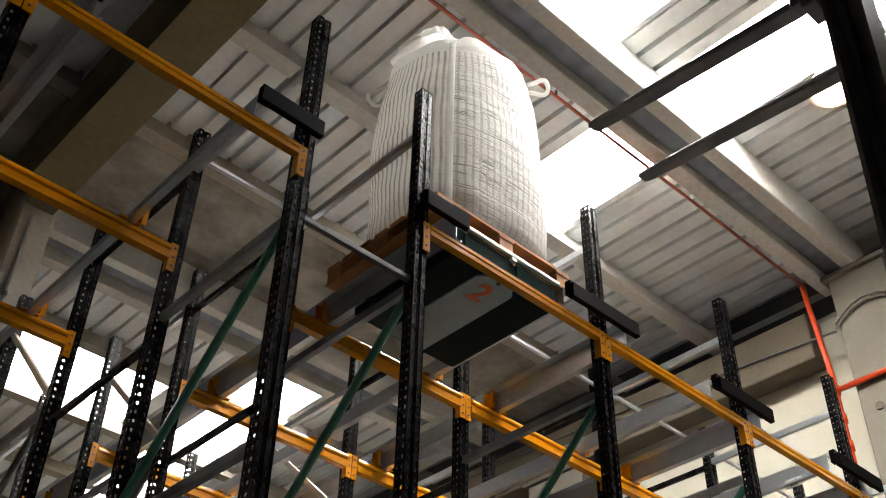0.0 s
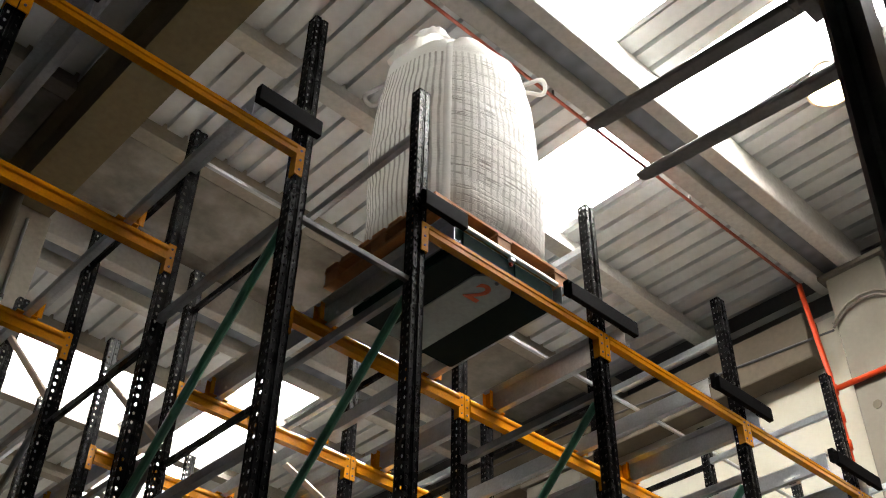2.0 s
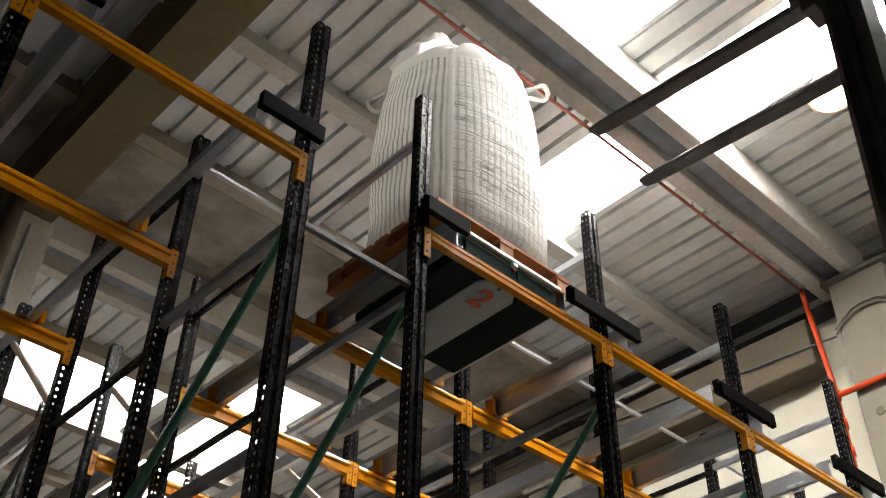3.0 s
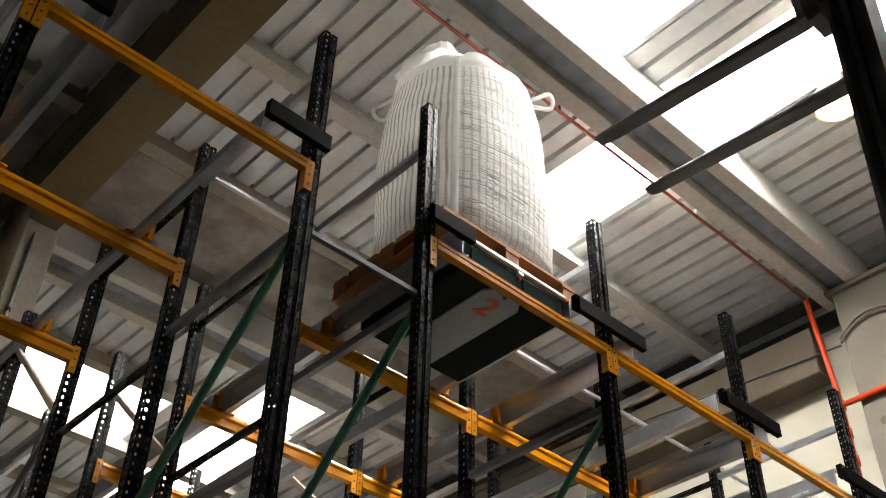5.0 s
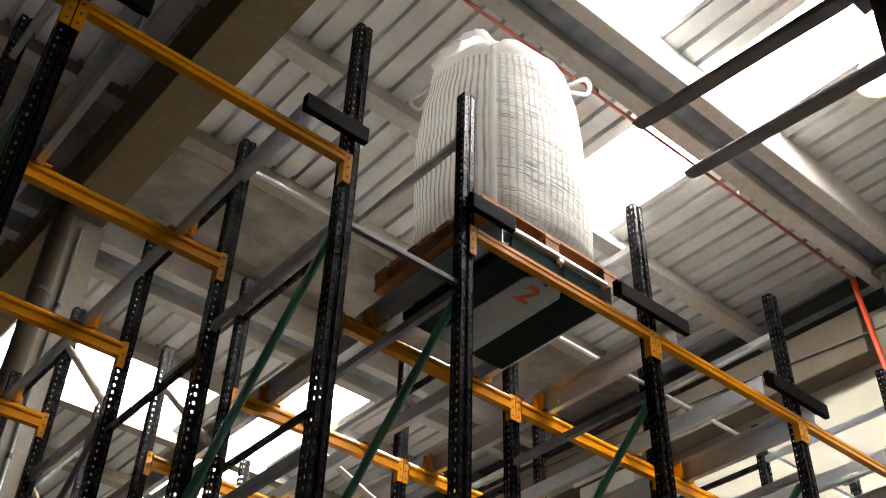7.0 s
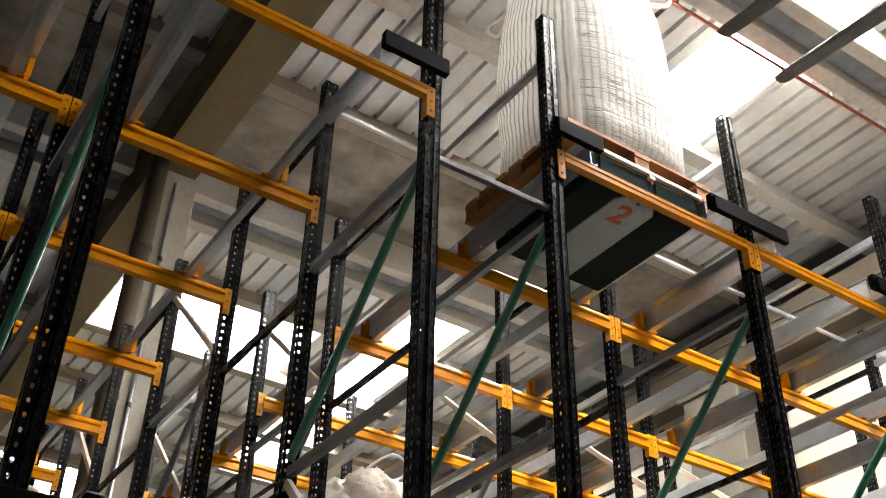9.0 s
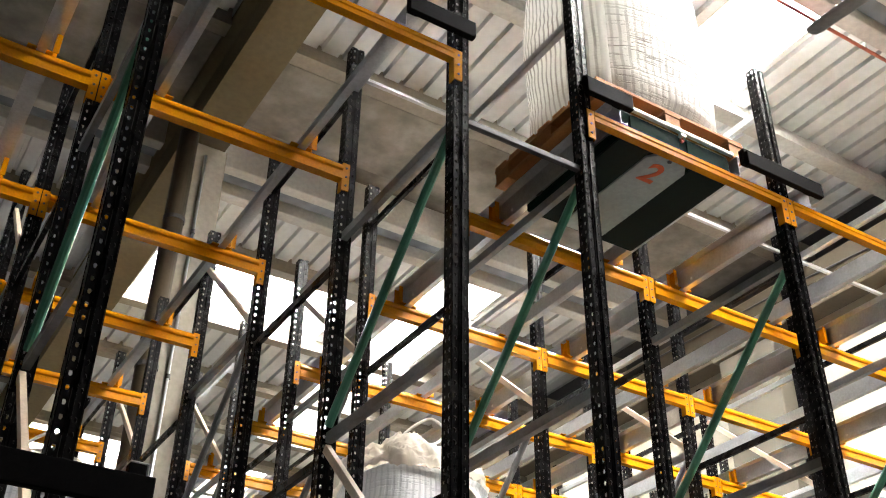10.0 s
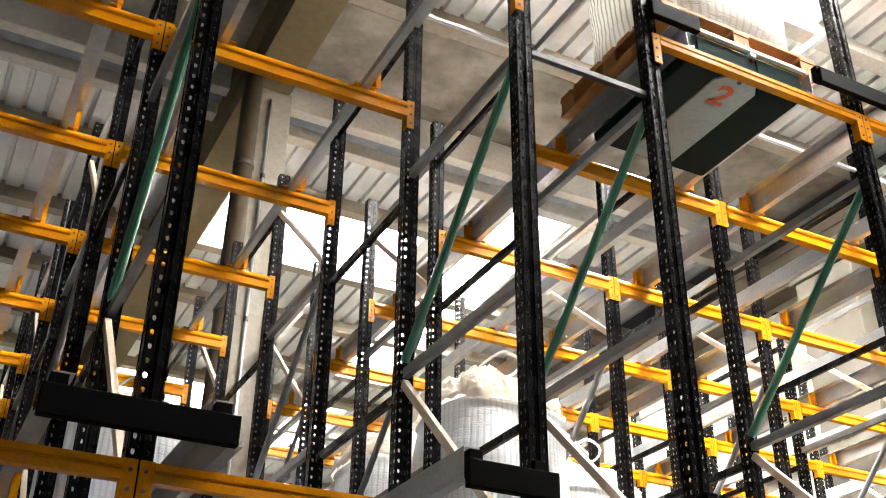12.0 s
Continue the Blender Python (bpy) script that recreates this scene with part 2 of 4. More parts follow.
def tube(points, radius, sides=10, bm=None, taper=None):
    out = bm or bmesh.new()
    pts = [Vector(p) for p in points]
    rings = []
    for i, p in enumerate(pts):
        d = (pts[min(i + 1, len(pts) - 1)] - pts[max(i - 1, 0)]).normalized()
        side = d.cross(Vector((0, 0, 1)) if abs(d.z) < 0.9 else Vector((1, 0, 0))).normalized()
        top = side.cross(d)
        r = radius if taper is None else radius * taper[i]
        rings.append([out.verts.new(p + (side * math.cos(a) + top * math.sin(a)) * r) for a in (2 * math.pi * k / sides for k in range(sides))])
    for a, b in zip(rings, rings[1:]):
        for k in range(sides):
            out.faces.new((a[k], a[(k + 1) % sides], b[(k + 1) % sides], b[k]))
    out.faces.new(list(reversed(rings[0])))
    out.faces.new(rings[-1])
    bmesh.ops.recalc_face_normals(out, faces=out.faces)
    return out


# ---- plan ----
COLS = {"y": -0.88, "z": 0.56, "a": 1.99, "b": 2.747, "c": 4.197, "d": 5.647, "e": 7.097, "f": 8.547, "g": 9.997}
XS = list(COLS.values())
ROW0, ROWP, NROWS = 3.35, 1.186, 10
TOP = 6.2
LEVELS = (5.18, 2.62)          # tops of the cross beams
LANES = [(-0.88, 0.56), (0.56, 1.99), (2.747, 4.197), (4.197, 5.647), (5.647, 7.097), (7.097, 8.547), (8.547, 9.997)]
DECK_Z = 9.0
WEST, EAST, SOUTH, NORTH = -12.0, 9.35, -9.0, 33.0


def row(k):
    return ROW0 + ROWP * k


# ---- floor and walls ----
solid("floor", box(-14.0, 12.5, -10.6, 37.6, -0.2, 0.0), FLOOR, "grey concrete warehouse floor", "floor", kind="structure")
RECESS = 1.4   # the roof runs on past the wall over a deep ledge, set back to keep that band dark
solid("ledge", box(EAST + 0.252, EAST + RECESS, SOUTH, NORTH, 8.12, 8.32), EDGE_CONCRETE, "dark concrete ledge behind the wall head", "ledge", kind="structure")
solid("wall_outer", box(EAST + RECESS, EAST + RECESS + 0.2, SOUTH, NORTH, 8.12, 9.4), OLDWALL, "bare grey outer wall behind the ledge", "wall", kind="structure")
solid("wall_east", box(EAST, EAST + 0.25, SOUTH, NORTH, 0, 8.32), WALLPAINT, "off-white painted warehouse side wall", "wall", kind="structure")
# north, south and west walls are unseen; west is dark to cut bounce
solid("wall_west", box(WEST - 0.25, WEST, SOUTH, NORTH, 0, 9.4), DARKWALL, "dark unseen side wall that cuts bounced light", "wall", kind="structure")
solid("wall_north", box(WEST - 0.25, EAST + RECESS + 0.2, NORTH, NORTH + 0.25, 0, 9.4), OLDWALL, "bare grey block warehouse end wall", "wall", kind="structure")
solid("wall_south", box(WEST - 0.25, EAST + RECESS + 0.2, SOUTH - 0.25, SOUTH, 0, 9.4), OLDWALL, "bare grey block warehouse end wall", "wall", kind="structure")

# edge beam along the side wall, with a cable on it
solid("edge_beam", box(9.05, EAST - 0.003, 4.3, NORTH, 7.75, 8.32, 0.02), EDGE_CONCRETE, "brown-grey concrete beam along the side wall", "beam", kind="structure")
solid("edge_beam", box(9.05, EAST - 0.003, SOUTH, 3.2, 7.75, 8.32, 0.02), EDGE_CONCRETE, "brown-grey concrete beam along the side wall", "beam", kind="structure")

# columns
def column(x0, x1, y0, y1, top, label):
    ob = thing("concrete_column", label, "column", "concrete columns", "structure")
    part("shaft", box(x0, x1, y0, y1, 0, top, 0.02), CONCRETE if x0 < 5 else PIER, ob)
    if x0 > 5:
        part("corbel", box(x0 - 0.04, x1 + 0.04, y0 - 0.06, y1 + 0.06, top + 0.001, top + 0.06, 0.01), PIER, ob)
    return ob


column(2.06, 2.42, 8.32, 8.8, 8.148, "grey precast concrete column between the racks")
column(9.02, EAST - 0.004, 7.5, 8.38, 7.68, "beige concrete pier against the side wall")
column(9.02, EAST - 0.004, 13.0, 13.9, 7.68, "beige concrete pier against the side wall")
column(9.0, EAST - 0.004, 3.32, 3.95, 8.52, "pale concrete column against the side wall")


def wall_pipe(x, y, r, top, mat, label):
    ob = thing("downpipe", label, "pipe", at=(x, y, 0))
    part("pipe", tube([(0, 0, 0.02), (0, 0, top)], r, 20), mat, ob, smooth=True)
    for z in (2.6, 4.1, 5.6, 7.1):
        part("clamp", tube([(0, 0, z - 0.02), (0, 0, z + 0.02)], r + 0.008, 20), DARKMETAL, ob, "dark pipe clamp")


wall_pipe(1.985, 8.22, 0.092, 8.13, PIPE_BROWN, "thick brown rainwater pipe beside the concrete column")
wall_pipe(2.2, 8.3, 0.014, 8.0, GALV, "thin grey conduit on the concrete column")

# main girder along the depth, over the gap between the racks
girder_profile = [(-0.21, 0), (0.21, 0), (0.21, 0.14), (0.1, 0.24), (0.1, 0.72), (0.2, 0.8), (0.2, 0.95), (-0.2, 0.95), (-0.2, 0.8), (-0.1, 0.72), (-0.1, 0.24), (-0.21, 0.14)]
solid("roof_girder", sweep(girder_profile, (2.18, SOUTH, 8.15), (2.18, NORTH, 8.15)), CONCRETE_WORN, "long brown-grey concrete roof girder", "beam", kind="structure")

# cross beams with a metal gutter between two concrete ribs
def gutter_beam(y0, y1):
    ob = thing("gutter_beam", "pale concrete cross beam holding a grey metal gutter", "beam", "roof cross beams", "structure")
    z = 8.6
    for x0, x1 in ((WEST, 1.96), (2.4, EAST - 0.005)):
        part("rib", box(x0, x1, y1 - 0.17, y1, z, z + 0.42, 0.015), SKYLIT_CONCRETE, ob)
        part("rib", box(x0, x1, y0, y0 + 0.15, z, z + 0.42, 0.015), SKYLIT_CONCRETE, ob)
        part("gutter", sweep([(-0.1, 0), (0.1, 0), (0.1, 0.2), (0.09, 0.2), (0.09, 0.01), (-0.09, 0.01), (-0.09, 0.2), (-0.1, 0.2)], (x0, (y0 + y1) / 2 - 0.01, z + 0.1), (x1, (y0 + y1) / 2 - 0.01, z + 0.1)), GUTTER, ob, "grey zinc gutter")
    return ob


gutter_beam(3.62, 4.17)
gutter_beam(9.1, 9.75)

# purlins
PURLINS = [-7.7, -6.0, -4.4, -2.8, -1.2, 0.43, 2.05, 5.78, 7.4, 11.15, 12.9, 14.6, 16.3, 17.6, 19.3, 21.0, 22.7, 24.4, 26.1, 27.8, 29.5, 31.2]
purlin_profile = [(-0.09, 0), (0.09, 0), (0.09, 0.07), (0.045, 0.1), (0.045, 0.38), (-0.045, 0.38), (-0.045, 0.1), (-0.09, 0.07)]
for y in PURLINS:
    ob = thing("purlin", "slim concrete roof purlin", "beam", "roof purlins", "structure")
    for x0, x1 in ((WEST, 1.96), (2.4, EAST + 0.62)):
        # purlins by the near skylights get the paler copy for the glow on them
        part("bar", sweep(purlin_profile, (x0, y, 8.8), (x1, y, 8.8)), SKYLIT_CONCRETE if 0 < y < 6 else CONCRETE, ob)

# dark fixing clips where the sheets meet the purlins
CLIP = mesh_from(box(-0.018, 0.018, -0.014, 0.014, -0.03, 0.0, 0.003), "fixing_clip", DARKMETAL)
for y in (5.78, 2.05, 7.4):
    for i in range(14):
        ob = new("fixing_clip", CLIP)
        ob.matrix_basis = pose(2.6 + i * 0.47, y + 0.062, DECK_Z - 0.002)
        tagged(ob, "small dark roof sheet fixing clip on a purlin", "clip", "roof clips")

# ---- roof sheets and skylights ----
def deck_mesh(bm, x0, x1, y0, y1, phase=0.06):
    """Ribbed sheet: flat pans with narrow raised ribs every 0.235 m."""
    pitch = 0.235
    pts = [(x0, 0.0)]
    k = math.floor(x0 / pitch)
    while k * pitch < x1:
        c = k * pitch + phase
        for dx, dz in ((-0.03, 0), (-0.02, 0.06), (0.02, 0.06), (0.03, 0)):
            if x0 < c + dx < x1:
                pts.append((c + dx, dz))
        k += 1
    pts.append((x1, 0.0))
    lo = [[bm.verts.new((x, y, DECK_Z + z)) for x, z in pts] for y in (y0, y1)]
    hi = [[bm.verts.new((x, y, DECK_Z + z + 0.02)) for x, z in pts] for y in (y0, y1)]
    for i in range(len(pts) - 1):
        bm.faces.new((lo[0][i], lo[1][i], lo[1][i + 1], lo[0][i + 1]))
        bm.faces.new((hi[0][i], hi[0][i + 1], hi[1][i + 1], hi[1][i]))


BAYS = [(SOUTH, -7.7)] + list(zip(PURLINS[:6], PURLINS[1:7])) + [(2.05, 3.7), (4.1, 5.78), (5.78, 7.4), (9.7, 11.15), (11.15, 12.9), (12.9, 14.6), (14.6, 16.3), (16.3, 17.6), (17.6, 19.3), (19.3, 21.0), (21.0, 22.7), (22.7, 24.4), (24.4, 26.1), (26.1, 27.8), (27.8, 29.5), (29.5, 31.2), (31.2, NORTH)]
SKY = {}
for b in BAYS:
    SKY[b] = []
    if 0.4 <= b[0] < 7:
        SKY[b].append((5.83, 6.8))
    if 0.4 <= b[0] < 2.5:
        SKY[b].append((4.34, 5.22))
    if 9.5 < b[0] < 16:
        SKY[b].append((6.1, 7.1))
    if 11 < b[0] < 12.5:
        SKY[b].append((2.7, 5.5))
    if b[0] in (17.6, 19.3, 26.1, 27.8):
        SKY[b] = [(2.6, 5.3), (6.1, 7.1)]
    SKY[b].sort()
deck = bmesh.new()
for (y0, y1), holes in SKY.items():
    edges = [WEST] + [v for h in holes for v in h] + [9.48, 9.77, 9.87]
    for x0, x1 in zip(edges[::2], edges[1::2]):
        deck_mesh(deck, x0, x1, y0, y1)
    for x0, x1 in holes:
        sl = thing("skylight", "milky white translucent roof skylight panel", "skylight", "roof skylights", "structure")
        part("pane", box(x0 + 0.02, x1 - 0.02, y0 + 0.02, y1 - 0.02, DECK_Z + 0.12, DECK_Z + 0.13), PANEL_GLOW if y0 < 7 else FAR_GLOW, sl)
        for xa, xb in ((x0 - 0.02, x0 + 0.03), (x1 - 0.03, x1 + 0.02)):
            part("frame", box(xa, xb, y0, y1, DECK_Z + 0.003, DECK_Z + 0.16), DECK, sl)
slab = bmesh.new()
box(WEST, 1.96, 7.6, 8.72, DECK_Z - 0.1, DECK_Z + 0.1, bm=slab)
box(2.4, EAST, 7.6, 8.72, DECK_Z - 0.1, DECK_Z + 0.1, bm=slab)
box(WEST, EAST, 7.45, 7.6, DECK_Z + 0.2, DECK_Z + 0.3, bm=slab)
box(WEST, EAST, 8.72, 9.1, DECK_Z + 0.04, DECK_Z + 0.14, bm=slab)
box(WEST, EAST, 9.1, 9.72, DECK_Z + 0.2, DECK_Z + 0.3, bm=slab)
solid("ceiling_slab", slab, SLAB, "stained plain concrete roof slab between the sheets", "ceiling", kind="structure")
box(WEST, EAST, 3.62, 4.17, DECK_Z + 0.12, DECK_Z + 0.2, bm=deck)
# added over the whole roof so that no sky leaks between the sheets
solid("roof_cover", box(WEST - 0.25, EAST + RECESS + 0.2, SOUTH - 0.25, NORTH + 0.25, 9.41, 9.5), DARKMETAL, "added dark cover that keeps the sky out above the sheets", "roof", kind="structure")
solid("ceiling", deck, DECK, "grey ribbed metal roof sheeting", "ceiling", kind="structure")

# red sprinkler main along the cross beam and down the wall
pipe = thing("sprinkler_pipe", "red painted sprinkler pipe under the roof and down the wall", "pipe")
part("main", tube([(-6, 4.2, 8.56), (8.9, 4.2, 8.56)], 0.017, 8), PIPE_RED, pipe, smooth=True)
part("riser", tube([(8.92, 4.2, 8.56), (8.93, 4.19, 8.3), (8.95, 4.13, 7.4), (8.95, 4.13, 0.03)], 0.03, 10), RED, pipe, smooth=True)
part("branch", tube([(8.95, 4.1, 7.22), (8.95, 2.2, 7.22)], 0.03, 8), RED, pipe, smooth=True)
for z in (7.22, 6.9, 6.6):
    part("coupling", tube([(8.95, 4.13, z - 0.05), (8.95, 4.13, z + 0.05)], 0.045, 10), RED, pipe, smooth=True)
for x in range(-5, 9, 2):
    part("hanger", tube([(x, 4.2, 8.58), (x, 4.2, 8.64)], 0.012, 6), DARKMETAL, pipe)
solid("cover_plate", tube([(8.999, 3.76, 6.92), (8.99, 3.76, 6.92)], 0.045, 16), EDGE_CONCRETE, "small round brown cover plate on the pale column", "cover plate")
cable = thing("wall_cable", "dark cable pair clipped along the concrete beam", "cable")
part("cable", tube([(9.03, 4.0, 7.92), (9.03, 7.0, 8.15), (9.03, 12.0, 8.3)], 0.012, 6), DARKMETAL, cable)
for dz in (0.0, 0.05):
    part("cable", tube([(8.97, 3.97, 7.9 + dz), (8.97, 3.88, 7.99 + dz), (8.97, 3.76, 8.06 + dz), (8.97, 3.62, 8.09 + dz), (8.97, 3.46, 8.07 + dz), (8.97, 3.34, 7.99 + dz)], 0.013, 8), PIER, cable, smooth=True)

# ---- high-bay lamp ----
lamp = thing("high_bay_lamp", "lit warm high-bay lamp with a metal reflector", "lamp", at=(6.36, 2.36, 8.22))


def ring_body(profile, sides=24):
    bm = bmesh.new()
    rings = [[bm.verts.new((r * math.cos(2 * math.pi * k / sides), r * math.sin(2 * math.pi * k / sides), z)) for k in range(sides)] for r, z in profile]
    for a, b in zip(rings, rings[1:]):
        for k in range(sides):
            bm.faces.new((a[k], a[(k + 1) % sides], b[(k + 1) % sides], b[k]))
    bm.faces.new(rings[0])
    bm.faces.new(list(reversed(rings[-1])))
    bmesh.ops.recalc_face_normals(bm, faces=bm.faces)
    return bm


part("reflector", ring_body([(0.19, 0.0), (0.2, 0.0), (0.17, 0.12), (0.09, 0.24), (0.08, 0.24), (0.16, 0.11)]), CREAM, lamp, smooth=True)
part("glass", ring_body([(0.02, -0.06), (0.1, -0.05), (0.165, -0.01), (0.178, 0.01)]), LAMP_GLOW, lamp, "glowing lamp glass", smooth=True)
part("gear_box", ring_body([(0.09, 0.25), (0.1, 0.27), (0.1, 0.42), (0.07, 0.45)]), CREAM, lamp, smooth=True)
part("rod", tube([(0, 0, 0.44), (0, 0, 0.77)], 0.012, 6), DARKMETAL, lamp)

# the hall's shell is drawn above at 8/9 of its size, as seen from the aisle
AISLE = Matrix.Translation((0.03, 0.155, 1.6))
GROW = AISLE @ Matrix.Scale(1.125, 4) @ AISLE.inverted()
for ob in list(scene.objects):
    if ob.parent is None and ob is not cam and not ob.name.startswith("floor"):
        ob.matrix_basis = GROW @ ob.matrix_basis

# ---- racking ----
def rounded(points, r, steps=2):
    """An open polyline with its inner corners rounded."""
    out = [Vector(points[0])]
    for a, b, c in zip(points, points[1:], points[2:]):
        a, b, c = Vector(a), Vector(b), Vector(c)
        p, q = b + (a - b).normalized() * r, b + (c - b).normalized() * r
        for i in range(steps + 1):
            u = i / steps
            out.append(p * (1 - u) ** 2 + b * 2 * u * (1 - u) + q * u ** 2)
    return out + [Vector(points[-1])]


PUNCH_FROM = 2.3
STEP = 0.05


def post_mesh(fine):
    """A perforated channel upright, open to the back, 80 x 66 mm, its face folded into a groove."""
    bm = bmesh.new()
    w, d = 0.04, 0.033
    line = [(0.018, d), (w, d), (w, -d), (0.007, -d), (0.006, -d + 0.003), (-0.006, -d + 0.003), (-0.007, -d), (-w, -d), (-w, d), (-0.018, d)]
    pts = rounded(line, 0.0014, 2 if fine else 1)
    n = int((TOP - PUNCH_FROM) / STEP)

    def quad(a, b, z0, z1):
        bm.faces.new([bm.verts.new((v.x, v.y, z)) for v, z in ((a, z0), (b, z0), (b, z1), (a, z1))])

    def punched(a, b, hw_top, hw_low, lo, hi):
        """A strip from a to b, with a six-sided hole at every step, wider at its top."""
        mid, u = (a + b) / 2, (b - a).normalized()
        quad(a, b, 0, PUNCH_FROM)
        quad(a, b, PUNCH_FROM + n * STEP, TOP)
        for k in range(n):
            z = PUNCH_FROM + k * STEP
            zm = z + lo + (hi - lo) * 0.6
            outer = [(a, z), (b, z), (b, zm), (b, z + STEP), (a, z + STEP), (a, zm)]
            inner = [(mid - u * hw_low, z + lo), (mid + u * hw_low, z + lo), (mid + u * hw_top, zm), (mid + u * hw_top * 0.6, z + hi), (mid - u * hw_top * 0.6, z + hi), (mid - u * hw_top, zm)]
            o = [bm.verts.new((p.x, p.y, h)) for p, h in outer]
            i = [bm.verts.new((p.x, p.y, h)) for p, h in inner]
            for j in range(6):
                m = (j + 1) % 6
                bm.faces.new((o[j], o[m], i[m], i[j]))

    for a, b in zip(pts, pts[1:]):
        length = (b - a).length
        front = abs(a.y + d) < 0.0005 and abs(b.y + d) < 0.0005
        if length < 0.015 or a.y > d - 0.001 and b.y > d - 0.001:
            quad(a, b, 0, TOP)
        elif front and a.x > 0:
            punched(a, b, 0.004, 0.0032, 0.016, 0.032)
        elif front:
            punched(a, b, 0.0068, 0.0034, 0.015, 0.033)
        else:
            mid = (a + b) / 2
            first, second = ((a, mid), (mid, b))
            if a.y < b.y:
                punched(*first, 0.0065, 0.0035, 0.014, 0.032), punched(*second, 0.004, 0.004, 0.02, 0.031)
            else:
                punched(*first, 0.004, 0.004, 0.02, 0.031), punched(*second, 0.0065, 0.0035, 0.014, 0.032)
    bmesh.ops.remove_doubles(bm, verts=bm.verts, dist=0.0002)
    bmesh.ops.recalc_face_normals(bm, faces=bm.faces)
    if fine:
        bmesh.ops.solidify(bm, geom=bm.faces, thickness=0.003)
        for f in bm.faces:
            # hole edges take the pale glint colour
            if f.calc_area() < 7e-5 and min(e.calc_length() for e in f.edges) < 0.0034:
                f.material_index = 1
    me = mesh_from(bm, "upright", BLACK)
    me.materials.append(RIM)
    return me


POST, POST_FAR = post_mesh(True), post_mesh(False)
FOOT = mesh_from(box(-0.07, 0.07, -0.07, 0.07, 0.0, 0.012), "foot_plate", BLACK)
BRACE_Z = (5.88, 4.8, 3.62, 2.45, 1.25)


def brace(z, mat):
    return mesh_from(sweep(channel(0.034, 0.05, 0.004), (0, 0.035, z), (0, ROWP - 0.035, z)), "brace", mat)


# bright metal on the top brace, darker in the middle, black below
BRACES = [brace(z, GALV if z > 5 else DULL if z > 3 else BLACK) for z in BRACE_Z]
round_bar = [(0.019 * math.cos(a) * 1.15, 0.026 * math.sin(a)) for a in (2 * math.pi * k / 10 for k in range(10))]
slim_bar = [(-0.014, -0.021), (0.014, -0.021), (0.014, 0.021), (-0.014, 0.021)]


def diagonal(y0, z0, y1, z1, mat, prof):
    return mesh_from(sweep(prof, (-0.012, y0, z0), (-0.012, y1, z1)), "diagonal", mat)


# top and low diagonals: warm light on galvanised steel, put into a cream colour
DIAG_TOP = diagonal(ROWP - 0.045, 5.84, 0.045, 4.86, CREAM, slim_bar)
DIAG_MID = diagonal(0.045, 4.74, ROWP - 0.045, 3.68, GREEN, round_bar)
DIAG_MID_GREY = diagonal(0.045, 4.74, ROWP - 0.045, 3.68, DULL, round_bar)
DIAG_LOW = diagonal(ROWP - 0.045, 3.56, 0.045, 2.5, CREAM, slim_bar)
DIAG_BASE = diagonal(0.045, 2.4, ROWP - 0.045, 1.3, GREEN, round_bar)


def upright_frame(x, k):
    ob = thing("rack_ladder", f"black perforated rack ladder with {'grey' if k else 'green'} and cream braces", "pallet rack", "rack ladders", at=(x, row(k), 0))
    for dy in (0, ROWP):
        p = part("upright", POST if k < 4 else POST_FAR, BLACK, ob, "glossy black perforated upright")
        p.location = (0, dy, 0)
        part("foot_plate", FOOT, BLACK, p)
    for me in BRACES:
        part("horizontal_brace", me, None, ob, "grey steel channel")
    if k:
        part("diagonal_brace", DIAG_TOP, None, ob, "steel channel coloured cream for warm light")
    part("diagonal_brace", DIAG_MID_GREY if k else DIAG_MID, None, ob, "dull grey tube" if k else "green painted tube")
    part("diagonal_brace", DIAG_LOW, None, ob, "steel channel coloured cream for warm light")
    part("diagonal_brace", DIAG_BASE, None, ob, "green painted tube")
    return ob


front_frame = upright_frame(XS[0], 0)
back_frame = upright_frame(XS[0], 2)
far_frame = upright_frame(XS[0], 4)
for k in range(0, NROWS, 2):
    for x in XS:
        if x == XS[0] and k in (0, 2, 4):
            continue
        copy_thing(front_frame if k == 0 else back_frame if k == 2 else far_frame, pose(x, row(k), 0))

# beams: a slim one at the face, stepped ones behind, with brackets that carry the rails
SLIM = [(-0.022, -0.062), (0.022, -0.062), (0.022, -0.034), (0.014, -0.030), (0.014, -0.026), (0.022, -0.022), (0.022, 0), (-0.022, 0)]
STEPPED = [(-0.025, -0.115), (0.028, -0.115), (0.028, -0.072), (0.016, -0.066), (0.016, -0.054), (0.028, -0.048), (0.0305, -0.042), (0.0315, -0.035), (0.0305, -0.028), (0.027, -0.021), (0.02, -0.013), (0.012, -0.005), (0.006, 0), (-0.025, 0)]
RAIL_IN = 0.285


